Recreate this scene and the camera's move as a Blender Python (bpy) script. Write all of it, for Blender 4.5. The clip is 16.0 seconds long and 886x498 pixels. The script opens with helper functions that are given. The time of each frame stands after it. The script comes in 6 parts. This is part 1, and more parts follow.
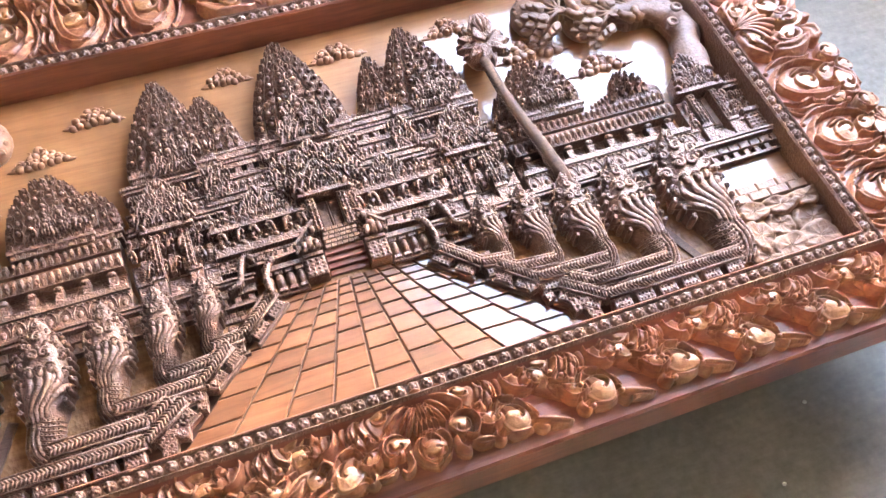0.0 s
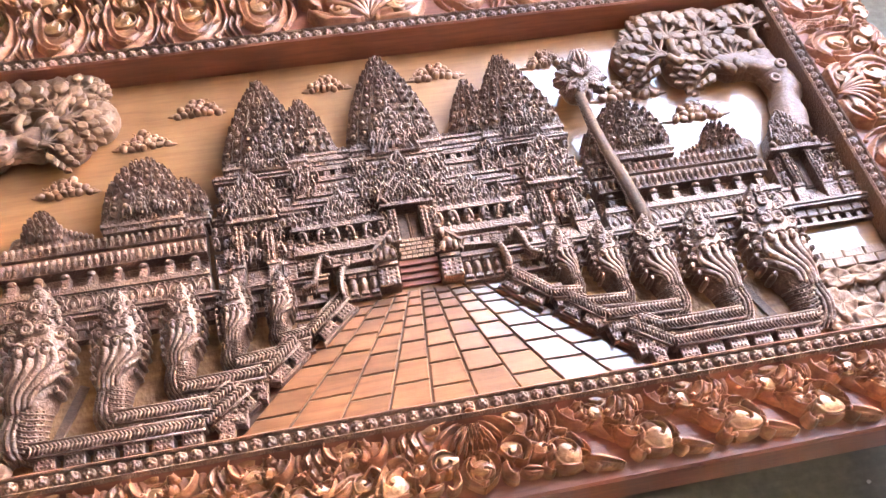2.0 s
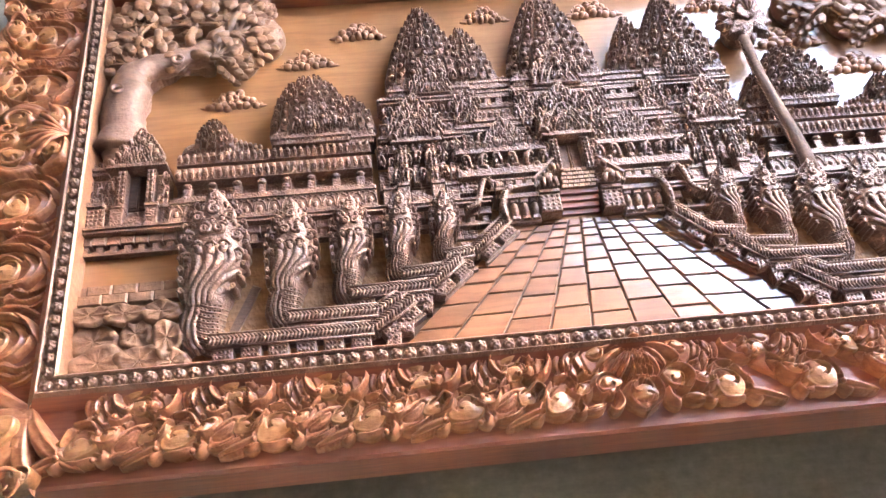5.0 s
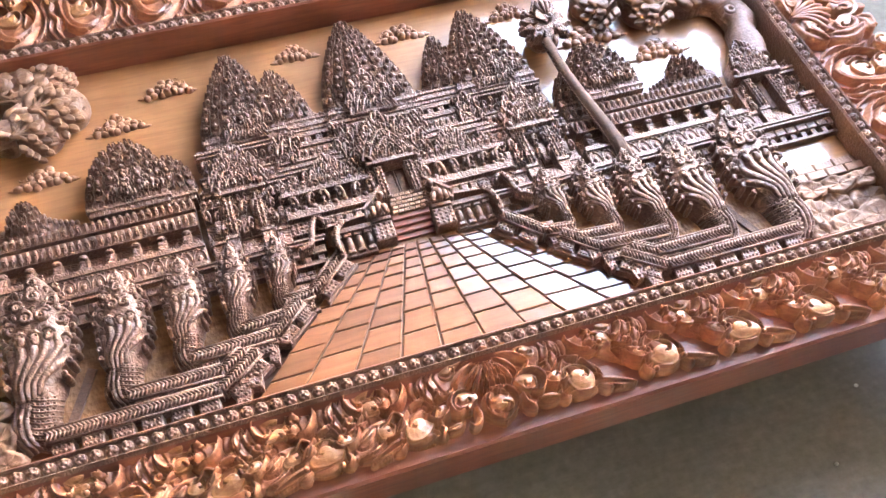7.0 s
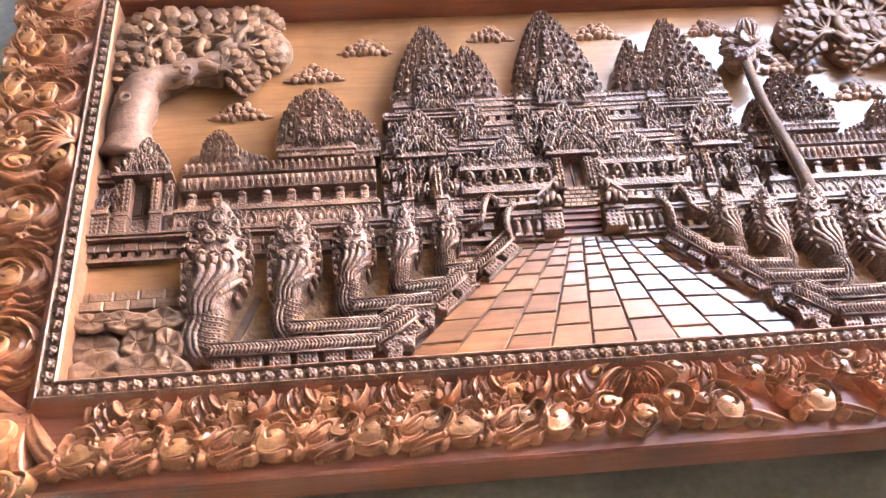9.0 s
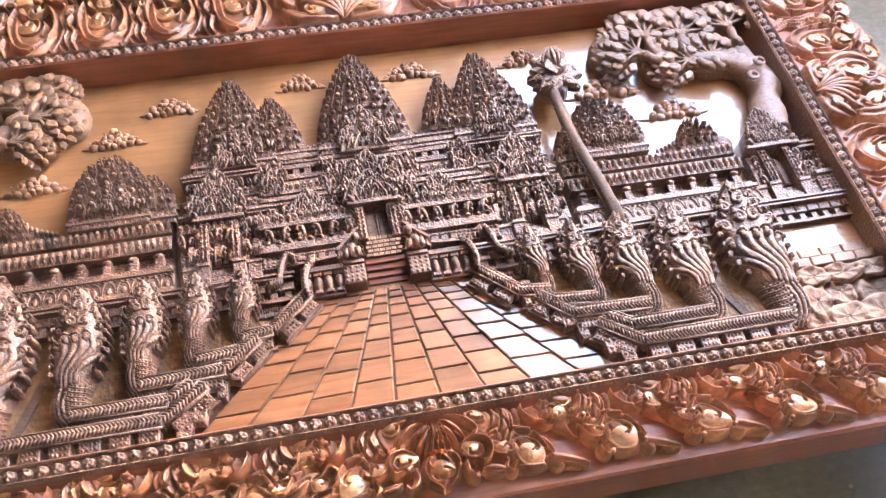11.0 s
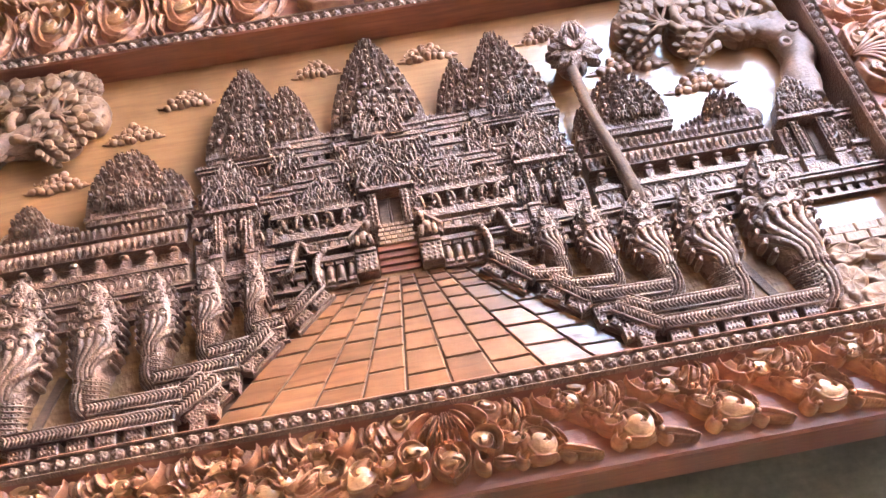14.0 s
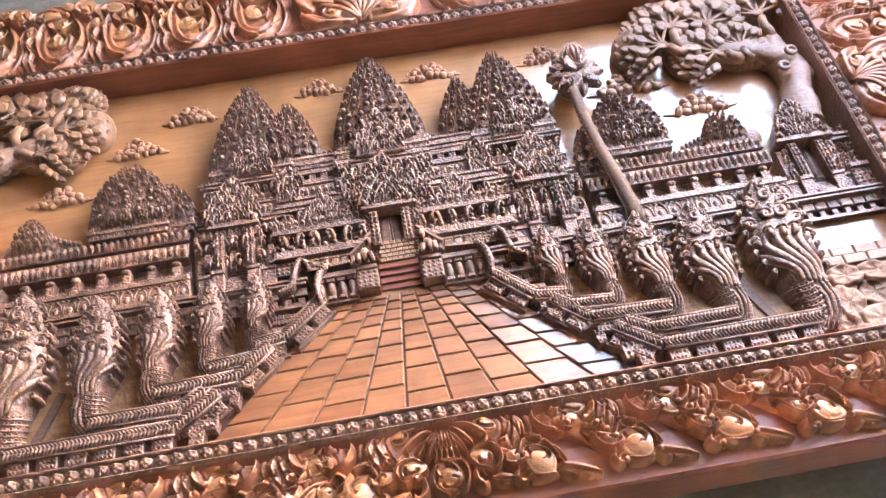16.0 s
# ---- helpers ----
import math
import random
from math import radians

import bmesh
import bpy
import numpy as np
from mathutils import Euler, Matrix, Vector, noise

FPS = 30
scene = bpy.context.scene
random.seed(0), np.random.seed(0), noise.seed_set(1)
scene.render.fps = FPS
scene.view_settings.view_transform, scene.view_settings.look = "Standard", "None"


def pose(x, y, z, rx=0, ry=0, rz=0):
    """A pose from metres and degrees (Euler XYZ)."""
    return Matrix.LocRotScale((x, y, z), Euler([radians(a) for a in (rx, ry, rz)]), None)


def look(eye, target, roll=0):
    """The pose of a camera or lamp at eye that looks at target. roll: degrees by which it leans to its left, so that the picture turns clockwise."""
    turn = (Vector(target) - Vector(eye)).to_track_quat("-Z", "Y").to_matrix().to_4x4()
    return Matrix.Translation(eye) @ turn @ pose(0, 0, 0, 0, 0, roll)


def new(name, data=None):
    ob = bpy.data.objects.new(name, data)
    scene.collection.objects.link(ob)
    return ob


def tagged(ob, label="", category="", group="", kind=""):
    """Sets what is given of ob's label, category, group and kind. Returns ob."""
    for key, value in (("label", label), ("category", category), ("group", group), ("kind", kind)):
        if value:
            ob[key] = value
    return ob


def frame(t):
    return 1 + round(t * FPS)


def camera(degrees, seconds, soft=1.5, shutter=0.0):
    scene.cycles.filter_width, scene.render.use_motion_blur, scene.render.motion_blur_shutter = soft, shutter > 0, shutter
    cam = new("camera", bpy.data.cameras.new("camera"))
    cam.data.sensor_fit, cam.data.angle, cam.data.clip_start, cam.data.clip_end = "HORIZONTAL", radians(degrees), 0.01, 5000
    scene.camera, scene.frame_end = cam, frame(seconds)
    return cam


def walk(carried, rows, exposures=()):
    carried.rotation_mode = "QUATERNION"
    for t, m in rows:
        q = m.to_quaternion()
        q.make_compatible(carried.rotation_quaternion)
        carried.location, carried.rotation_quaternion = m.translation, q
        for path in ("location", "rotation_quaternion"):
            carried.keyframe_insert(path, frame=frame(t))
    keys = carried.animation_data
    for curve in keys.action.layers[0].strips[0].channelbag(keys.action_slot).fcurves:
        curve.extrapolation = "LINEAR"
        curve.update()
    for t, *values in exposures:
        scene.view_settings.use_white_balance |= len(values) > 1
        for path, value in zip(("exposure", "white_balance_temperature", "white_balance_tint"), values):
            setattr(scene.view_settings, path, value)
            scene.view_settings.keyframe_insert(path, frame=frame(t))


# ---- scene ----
cam = camera(54.9, 16.0)
PATH = [
    (0, (0.614, -0.416, 1.06), (1.041, 0.544, -0.641), 4.3),
    (0.5, (0.576, -0.45, 1.057), (1.095, 0.484, -0.634), 5.7),
    (1, (0.548, -0.454, 1.053), (1.09, 0.475, -0.633), 6.5),
    (1.5, (0.567, -0.45, 1.051), (0.986, 0.54, -0.636), 6.9),
    (2, (0.606, -0.432, 1.064), (0.886, 0.631, -0.606), 3.8),
    (2.5, (0.6, -0.44, 1.066), (0.775, 0.664, -0.593), 1.7),
    (3, (0.546, -0.456, 1.065), (0.543, 0.659, -0.596), 0.4),
    (3.2, (0.531, -0.464, 1.06), (0.47, 0.646, -0.603), -0.1),
    (5.3, (0.439, -0.477, 1.032), (0.629, 0.544, -0.677), 2.4),
    (5.5, (0.462, -0.476, 1.03), (0.686, 0.542, -0.677), 2.7),
    (6, (0.507, -0.474, 1.039), (0.83, 0.534, -0.658), 2.4),
    (6.5, (0.522, -0.475, 1.037), (0.893, 0.518, -0.659), 3.4),
    (7, (0.52, -0.476, 1.04), (0.92, 0.541, -0.635), 3.6),
    (7.5, (0.495, -0.472, 1.038), (0.841, 0.561, -0.64), 4.8),
    (8, (0.442, -0.48, 1.034), (0.668, 0.583, -0.645), 4.7),
    (8.5, (0.417, -0.488, 1.033), (0.554, 0.591, -0.646), 4.3),
    (9, (0.429, -0.484, 1.036), (0.586, 0.584, -0.647), 3.7),
    (9.5, (0.482, -0.473, 1.037), (0.774, 0.55, -0.657), 3.4),
    (9.7, (0.511, -0.471, 1.04), (0.88, 0.542, -0.644), 3.2),
    (11.8, (0.742, -0.451, 1.027), (0.829, 0.672, -0.626), -2.8),
    (12, (0.756, -0.458, 1.021), (0.796, 0.659, -0.638), -5.1),
    (12.5, (0.776, -0.45, 1.025), (0.783, 0.663, -0.637), -8.6),
    (13, (0.752, -0.428, 1.03), (0.814, 0.662, -0.646), -6.5),
    (13.5, (0.756, -0.453, 1.015), (0.848, 0.634, -0.661), -4.8),
    (14, (0.752, -0.446, 1.022), (0.849, 0.635, -0.658), -5.7),
    (14.5, (0.733, -0.45, 1.024), (0.8, 0.672, -0.63), -5.1),
    (15, (0.743, -0.456, 1.021), (0.814, 0.673, -0.628), -5.3),
    (15.5, (0.753, -0.45, 1.026), (0.878, 0.664, -0.63), -4.8),
    (16, (0.748, -0.45, 1.027), (0.856, 0.666, -0.629), -4.8),
]
# one exposure for the whole clip
EXPOSURE = 7.45
walk(cam, [(t, look(eye, target, roll)) for t, eye, target, roll in PATH], [(0.0, EXPOSURE + 0.12, 7700, 11), (9.7, EXPOSURE + 0.12, 7700, 11), (11.8, EXPOSURE, 7700, 11), (16.0, EXPOSURE, 7700, 11)])

# ---------------------------------------------------------------- world and light
world = bpy.data.worlds.new("sky")
scene.world = world
world.use_nodes = True
wn = world.node_tree.nodes
sky = wn.new("ShaderNodeTexSky")
sky.sky_type = "NISHITA"
sky.sun_disc = False
sky.sun_elevation = radians(48)
sky.sun_rotation = radians(200)
sky.dust_density, sky.air_density, sky.ozone_density = 4.0, 0.85, 0.6
wn["Background"].inputs["Strength"].default_value = 0.12
world.node_tree.links.new(sky.outputs["Color"], wn["Background"].inputs["Color"])

sun_data = bpy.data.lights.new("sun", "SUN")
sun_data.energy, sun_data.angle, sun_data.color = 2.5, radians(0.6), (1.0, 0.95, 0.88)
sun = new("sun", sun_data)
sun.matrix_world = look((-1.2, -3.2, 4.0), (0, 0, 0))

FLOOR = -0.33          # the bead edge of the frame lies at z = 0
BG = -0.065            # carved-out ground of the relief
AX = 0.748             # middle axis of the temple
W, H = 1.5, 0.733      # bead rectangle


# ---------------------------------------------------------------- materials
def nodes(name):
    m = bpy.data.materials.new(name)
    m.use_nodes = True
    t = m.node_tree
    return m, t, t.nodes["Principled BSDF"]


def ramp(t, fac, stops):
    r = t.nodes.new("ShaderNodeValToRGB")
    els = r.color_ramp.elements
    while len(els) < len(stops):
        els.new(0.5)
    for e, (p, c) in zip(els, stops):
        e.position, e.color = p, (*c, 1)
    t.links.new(fac, r.inputs["Fac"])
    return r.outputs["Color"]


def coords(t, scale=(1, 1, 1)):
    geo = t.nodes.new("ShaderNodeNewGeometry")
    mp = t.nodes.new("ShaderNodeMapping")
    mp.inputs["Scale"].default_value = scale
    t.links.new(geo.outputs["Position"], mp.inputs["Vector"])
    return mp.outputs["Vector"]


def noise_tex(t, vec, scale, detail=4.0, rough=0.55, distortion=0.0):
    n = t.nodes.new("ShaderNodeTexNoise")
    n.inputs["Scale"].default_value = scale
    n.inputs["Detail"].default_value = detail
    n.inputs["Roughness"].default_value = rough
    n.inputs["Distortion"].default_value = distortion
    t.links.new(vec, n.inputs["Vector"])
    return n.outputs["Fac"]


def mix(t, a, b, fac, mode="MULTIPLY"):
    m = t.nodes.new("ShaderNodeMix")
    m.data_type, m.blend_type = "RGBA", mode
    if isinstance(fac, float):
        m.inputs[0].default_value = fac
    else:
        t.links.new(fac, m.inputs[0])
    for sock, v in ((m.inputs[6], a), (m.inputs[7], b)):
        if isinstance(v, tuple):
            sock.default_value = (*v, 1)
        else:
            t.links.new(v, sock)
    return m.outputs[2]


def wood(name, dark, mid, light, rough=0.35, coat=1.0, coat_rough=0.06, grain=(2.5, 30, 30), bump=0.15, wave=0.0, jitter=0.0, chisel=0.0, curl=0.0, patchy=0.0):
    """Varnished carved wood: long grain, blotchy stain, fine pores, and a clear coat that is not quite flat."""
    m, t, b = nodes(name)
    g = noise_tex(t, coords(t, grain), 4.0, 6, 0.6, 0.6)
    blot = noise_tex(t, coords(t), 9.0, 3, 0.5)
    fine = noise_tex(t, coords(t, (30, 300, 300)), 2.0, 3, 0.6)
    col = ramp(t, g, [(0.3, dark), (0.5, mid), (0.72, light)])
    col = mix(t, col, ramp(t, blot, [(0.3, (0.72, 0.68, 0.66)), (0.7, (1.12, 1.08, 1.05))]), 1.0)
    if jitter:
        oi = t.nodes.new("ShaderNodeObjectInfo")
        lo = 1 - jitter
        col = mix(t, col, ramp(t, oi.outputs["Random"], [(0.0, (lo, lo * 0.98, lo * 0.95)), (1.0, (1.06, 1.04, 1.0))]), 1.0)
    t.links.new(col, b.inputs["Base Color"])
    b.inputs["Roughness"].default_value = rough
    b.inputs["Coat Weight"].default_value = coat
    b.inputs["Coat Roughness"].default_value = coat_rough
    b.inputs["Coat IOR"].default_value = 1.58
    bn = t.nodes.new("ShaderNodeBump")
    bn.inputs["Strength"].default_value = bump
    bn.inputs["Distance"].default_value = 0.0012
    t.links.new(fine, bn.inputs["Height"])
    t.links.new(bn.outputs["Normal"], b.inputs["Normal"])
    if chisel:
        vo = t.nodes.new("ShaderNodeTexVoronoi")
        vo.inputs["Scale"].default_value = 170.0
        t.links.new(coords(t, (1, 0.8, 0.5)), vo.inputs["Vector"])
        cut = noise_tex(t, coords(t, (1.6, 0.7, 1)), 150.0, 2, 0.5)
        ad = t.nodes.new("ShaderNodeMath")
        ad.operation = "ADD"
        t.links.new(vo.outputs["Distance"], ad.inputs[0])
        t.links.new(cut, ad.inputs[1])
        ch = t.nodes.new("ShaderNodeBump")
        ch.inputs["Strength"].default_value = chisel
        ch.inputs["Distance"].default_value = 0.003
        t.links.new(ad.outputs[0], ch.inputs["Height"])
        t.links.new(bn.outputs["Normal"], ch.inputs["Normal"])
        t.links.new(ch.outputs["Normal"], b.inputs["Normal"])
        t.links.new(ch.outputs["Normal"], b.inputs["Coat Normal"])
    if curl:
        # shallow wormy gouge lines of fine leaf carving
        cn = noise_tex(t, coords(t), 85.0, 1.5, 0.5, 0.35)
        mu = t.nodes.new("ShaderNodeMath")
        mu.operation = "MULTIPLY"
        mu.inputs[1].default_value = 34.0
        t.links.new(cn, mu.inputs[0])
        sn = t.nodes.new("ShaderNodeMath")
        sn.operation = "SINE"
        t.links.new(mu.outputs[0], sn.inputs[0])
        cb = t.nodes.new("ShaderNodeBump")
        cb.inputs["Strength"].default_value = curl
        cb.inputs["Distance"].default_value = 0.0016
        t.links.new(sn.outputs[0], cb.inputs["Height"])
        last = b.inputs["Normal"].links[0].from_socket
        t.links.new(last, cb.inputs["Normal"])
        t.links.new(cb.outputs["Normal"], b.inputs["Normal"])
        t.links.new(cb.outputs["Normal"], b.inputs["Coat Normal"])
    if patchy:
        pt = noise_tex(t, coords(t), 38.0, 5, 0.7, 0.5)
        t.links.new(ramp(t, pt, [(0.38, (coat, coat, coat)), (0.72, (coat * (1 - patchy),) * 3)]), b.inputs["Coat Weight"])
    if wave:
        wv = noise_tex(t, coords(t, (1, 1.6, 1)), 26.0, 4, 0.6)
        cb = t.nodes.new("ShaderNodeBump")
        cb.inputs["Strength"].default_value = wave
        cb.inputs["Distance"].default_value = 0.004
        t.links.new(wv, cb.inputs["Height"])
        t.links.new(cb.outputs["Normal"], b.inputs["Coat Normal"])
    return m


HONEY = wood("honey_wood", (0.248, 0.110, 0.046), (0.299, 0.139, 0.059), (0.338, 0.164, 0.073), wave=0.3, bump=0.08, coat_rough=0.03, coat=0.8)
GROUND = wood("stippled_honey_wood", (0.158, 0.070, 0.027), (0.223, 0.108, 0.045), (0.274, 0.144, 0.064), rough=0.68, coat=0.05, coat_rough=0.3, bump=0.2, chisel=0.35)
TILE = wood("tile_wood", (0.184, 0.071, 0.034), (0.257, 0.108, 0.052), (0.306, 0.136, 0.069), wave=0.4, jitter=0.28, bump=0.12, coat_rough=0.03, patchy=0.75, coat=0.85)
STAIN = wood("stained_wood", (0.116, 0.052, 0.035), (0.188, 0.092, 0.063), (0.252, 0.137, 0.098), rough=0.46, coat=0.22, coat_rough=0.3, grain=(25, 60, 60), bump=0.3, chisel=0.18, curl=0.42)
STAIN_CLEAR = wood("polished_stained_wood", (0.108, 0.050, 0.034), (0.176, 0.088, 0.061), (0.236, 0.130, 0.094), rough=0.46, coat=0.22, coat_rough=0.3, grain=(25, 60, 60), bump=0.3, chisel=0.18, curl=0.28)
TRUNK = wood("trunk_wood", (0.145, 0.075, 0.052), (0.211, 0.115, 0.083), (0.278, 0.161, 0.118), rough=0.62, coat=0.12, coat_rough=0.3, grain=(25, 60, 60), bump=0.4, chisel=0.16)
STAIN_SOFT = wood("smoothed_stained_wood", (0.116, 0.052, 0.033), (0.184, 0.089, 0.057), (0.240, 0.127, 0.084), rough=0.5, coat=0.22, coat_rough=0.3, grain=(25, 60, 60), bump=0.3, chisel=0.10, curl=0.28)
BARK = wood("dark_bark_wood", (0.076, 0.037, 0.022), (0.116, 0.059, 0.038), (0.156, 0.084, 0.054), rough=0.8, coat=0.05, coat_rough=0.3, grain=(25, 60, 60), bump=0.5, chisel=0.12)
FRAME = wood("red_brown_frame_wood", (0.150, 0.039, 0.021), (0.214, 0.062, 0.033), (0.267, 0.089, 0.047), rough=0.5, coat=0.18, coat_rough=0.3, bump=0.25)
LEAF = wood("carved_leaf_wood", (0.232, 0.074, 0.036), (0.328, 0.120, 0.056), (0.423, 0.183, 0.088), rough=0.5, coat=0.28, coat_rough=0.2, grain=(8, 30, 30), bump=0.3, chisel=0.10)
LOTUS = wood("brown_lotus_wood", (0.15, 0.072, 0.040), (0.215, 0.106, 0.060), (0.28, 0.145, 0.084), rough=0.6, coat=0.10, coat_rough=0.3, grain=(8, 30, 30), bump=0.4, chisel=0.2)
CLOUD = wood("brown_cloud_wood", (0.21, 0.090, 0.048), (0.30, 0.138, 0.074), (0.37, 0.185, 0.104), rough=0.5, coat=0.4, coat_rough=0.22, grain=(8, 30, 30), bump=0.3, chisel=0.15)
BUD = wood("rubbed_bud_wood", (0.253, 0.092, 0.039), (0.347, 0.146, 0.061), (0.429, 0.207, 0.091), rough=0.45, coat=0.5, coat_rough=0.12, grain=(8, 30, 30), bump=0.4, chisel=0.14)
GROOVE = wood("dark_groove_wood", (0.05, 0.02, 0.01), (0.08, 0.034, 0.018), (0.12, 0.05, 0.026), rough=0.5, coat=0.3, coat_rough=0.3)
RAW = wood("raw_timber", (0.20, 0.13, 0.075), (0.30, 0.20, 0.12), (0.38, 0.26, 0.16), rough=0.7, coat=0.0)


def concrete(name, lo, hi, rough, scale=1.0):
    m, t, b = nodes(name)
    big = noise_tex(t, coords(t), 1.6 * scale, 5, 0.6, 0.3)
    small = noise_tex(t, coords(t), 55.0 * scale, 5, 0.65)
    streak = noise_tex(t, coords(t, (6, 30, 6)), 3.0 * scale, 4, 0.6)
    col = ramp(t, big, [(0.3, lo), (0.7, hi)])
    col = mix(t, col, ramp(t, small, [(0.3, (0.74, 0.73, 0.72)), (0.62, (1.06, 1.06, 1.06)), (0.78, (1.3, 1.28, 1.25))]), 0.8)
    col = mix(t, col, ramp(t, streak, [(0.35, (0.86, 0.86, 0.86)), (0.65, (1.08, 1.08, 1.08))]), 0.7)
    t.links.new(col, b.inputs["Base Color"])
    rr = ramp(t, big, [(0.3, (rough - 0.12,) * 3), (0.7, (rough + 0.1,) * 3)])
    t.links.new(rr, b.inputs["Roughness"])
    bn = t.nodes.new("ShaderNodeBump")
    bn.inputs["Strength"].default_value, bn.inputs["Distance"].default_value = 0.35, 0.003
    t.links.new(small, bn.inputs["Height"])
    t.links.new(bn.outputs["Normal"], b.inputs["Normal"])
    return m


CONCRETE = concrete("worn_concrete", (0.165, 0.150, 0.128), (0.228, 0.208, 0.176), 0.76)
PLASTER = concrete("limewashed_cement_render", (0.52, 0.52, 0.515), (0.61, 0.61, 0.605), 0.8, 0.6)
CEMENT = concrete("bare_cement", (0.17, 0.165, 0.155), (0.24, 0.235, 0.22), 0.85, 0.6)
EARTH = concrete("dry_earth", (0.26, 0.21, 0.15), (0.36, 0.30, 0.22), 0.9, 0.4)


def plain(name, color, rough=0.5, var=0.12, **extra):
    m, t, b = nodes(name)
    n = noise_tex(t, coords(t), 120.0, 4, 0.6)
    t.links.new(ramp(t, n, [(0.3, tuple(c * (1 - var) for c in color)), (0.7, tuple(min(1, c * (1 + var)) for c in color))]), b.inputs["Base Color"])
    b.inputs["Roughness"].default_value = rough
    for key, v in extra.items():
        b.inputs[key.replace("_", " ")].default_value = v
    return m


BLUE = plain("printed_blue_card", (0.22, 0.50, 0.66), 0.4)
WHITE = plain("white_card", (0.74, 0.76, 0.76), 0.5)
INK = plain("dark_blue_ink", (0.05, 0.09, 0.16), 0.5)
FILM = plain("clear_plastic_film", (0.70, 0.80, 0.86), 0.15, Alpha=0.45)
PEBBLE = plain("pale_pebble", (0.52, 0.50, 0.45), 0.8)


# ---------------------------------------------------------------- mesh builder
class Geo:
    """Collects vertices and faces of one mesh."""

    def __init__(self):
        self.v, self.f, self.s = [], [], []

    def add(self, verts, faces, smooth=True):
        n = len(self.v)
        self.v.extend(verts)
        self.f.extend([tuple(i + n for i in f) for f in faces])
        self.s.extend([smooth] * len(faces))

    def blob(self, c, r, rz=0.0, tilt=0.0, nu=8, nv=5):
        """An egg; rz turns it about z, tilt lifts its far (+y) end."""
        vs, fs = [], []
        cz, sz, ct, st = math.cos(rz), math.sin(rz), math.cos(tilt), math.sin(tilt)

        def put(x, y, z):
            y, z = y * ct - z * st, y * st + z * ct
            vs.append((c[0] + x * cz - y * sz, c[1] + x * sz + y * cz, c[2] + z))
        put(0, 0, r[2])
        for i in range(1, nv):
            a = math.pi * i / nv
            for j in range(nu):
                b = 2 * math.pi * j / nu
                put(r[0] * math.sin(a) * math.cos(b), r[1] * math.sin(a) * math.sin(b), r[2] * math.cos(a))
        put(0, 0, -r[2])
        for j in range(nu):
            k = (j + 1) % nu
            fs.append((0, 1 + j, 1 + k))
            for i in range(nv - 2):
                o = 1 + i * nu
                fs.append((o + j, o + nu + j, o + nu + k, o + k))
            o = 1 + (nv - 2) * nu
            fs.append((o + j, o + nu, o + k))
        self.add(vs, fs)

    def tube(self, pts, rads, n=6, flat=1.0):
        """A swept round bar, tapered, closed at both ends; flat squeezes it in z."""
        if not hasattr(rads, "__len__"):
            rads = [rads] * len(pts)
        P = [Vector(p) for p in pts]
        vs, fs = [], []
        for i, p in enumerate(P):
            d = (P[min(i + 1, len(P) - 1)] - P[max(i - 1, 0)])
            d = d.normalized() if d.length > 1e-9 else Vector((1, 0, 0))
            up = Vector((0, 0, 1)) if abs(d.z) < 0.9 else Vector((0, 1, 0))
            a = d.cross(up).normalized()
            b = a.cross(d).normalized()
            for j in range(n):
                w = 2 * math.pi * j / n
                q = p + rads[i] * (math.cos(w) * a + math.sin(w) * b * flat)
                vs.append(tuple(q))
        for i in range(len(P) - 1):
            for j in range(n):
                k = (j + 1) % n
                fs.append((i * n + j, i * n + k, (i + 1) * n + k, (i + 1) * n + j))
        fs.append(tuple(range(n - 1, -1, -1)))
        o = (len(P) - 1) * n
        fs.append(tuple(range(o, o + n)))
        self.add(vs, fs)

    def curl(self, c, r0, r1, a0, turns, z, rad, n=6, steps=14, lift=0.0):
        """A spiral bar from radius r0 to r1 about c, beginning at the angle a0."""
        pts, rads = [], []
        for i in range(steps + 1):
            f = i / steps
            r, a = r0 + (r1 - r0) * f, a0 + turns * 2 * math.pi * f
            pts.append((c[0] + r * math.cos(a), c[1] + r * math.sin(a), z + lift * f))
            rads.append(rad * (0.45 + 0.55 * math.sin(math.pi * min(1, f * 0.9 + 0.1))))
        self.tube(pts, rads, n)

    def prism(self, poly, z0, z1, bevel=0.0, smooth=False):
        """A block over a convex outline (counter-clockwise), its upper edge chamfered."""
        n = len(poly)
        cx, cy = sum(p[0] for p in poly) / n, sum(p[1] for p in poly) / n
        vs = [(x, y, z0) for x, y in poly]
        fs = [tuple(range(n - 1, -1, -1))]
        if bevel > 0:
            ins = []
            for x, y in poly:
                d = math.hypot(x - cx, y - cy) or 1
                k = max(0.2, 1 - 1.35 * bevel / d)
                ins.append((cx + (x - cx) * k, cy + (y - cy) * k))
            vs += [(x, y, z1 - bevel) for x, y in poly] + [(x, y, z1) for x, y in ins]
            rings = 3
        else:
            vs += [(x, y, z1) for x, y in poly]
            rings = 2
        for r in range(rings - 1):
            for j in range(n):
                k = (j + 1) % n
                fs.append((r * n + j, r * n + k, (r + 1) * n + k, (r + 1) * n + j))
        o = (rings - 1) * n
        fs.append(tuple(range(o, o + n)))
        self.add(vs, fs, smooth)

    def box(self, x0, x1, y0, y1, z0, z1, bevel=0.001):
        x0, x1, y0, y1 = min(x0, x1), max(x0, x1), min(y0, y1), max(y0, y1)
        self.prism([(x0, y0), (x1, y0), (x1, y1), (x0, y1)], z0, z1, min(bevel, (x1 - x0) / 3, (y1 - y0) / 3))

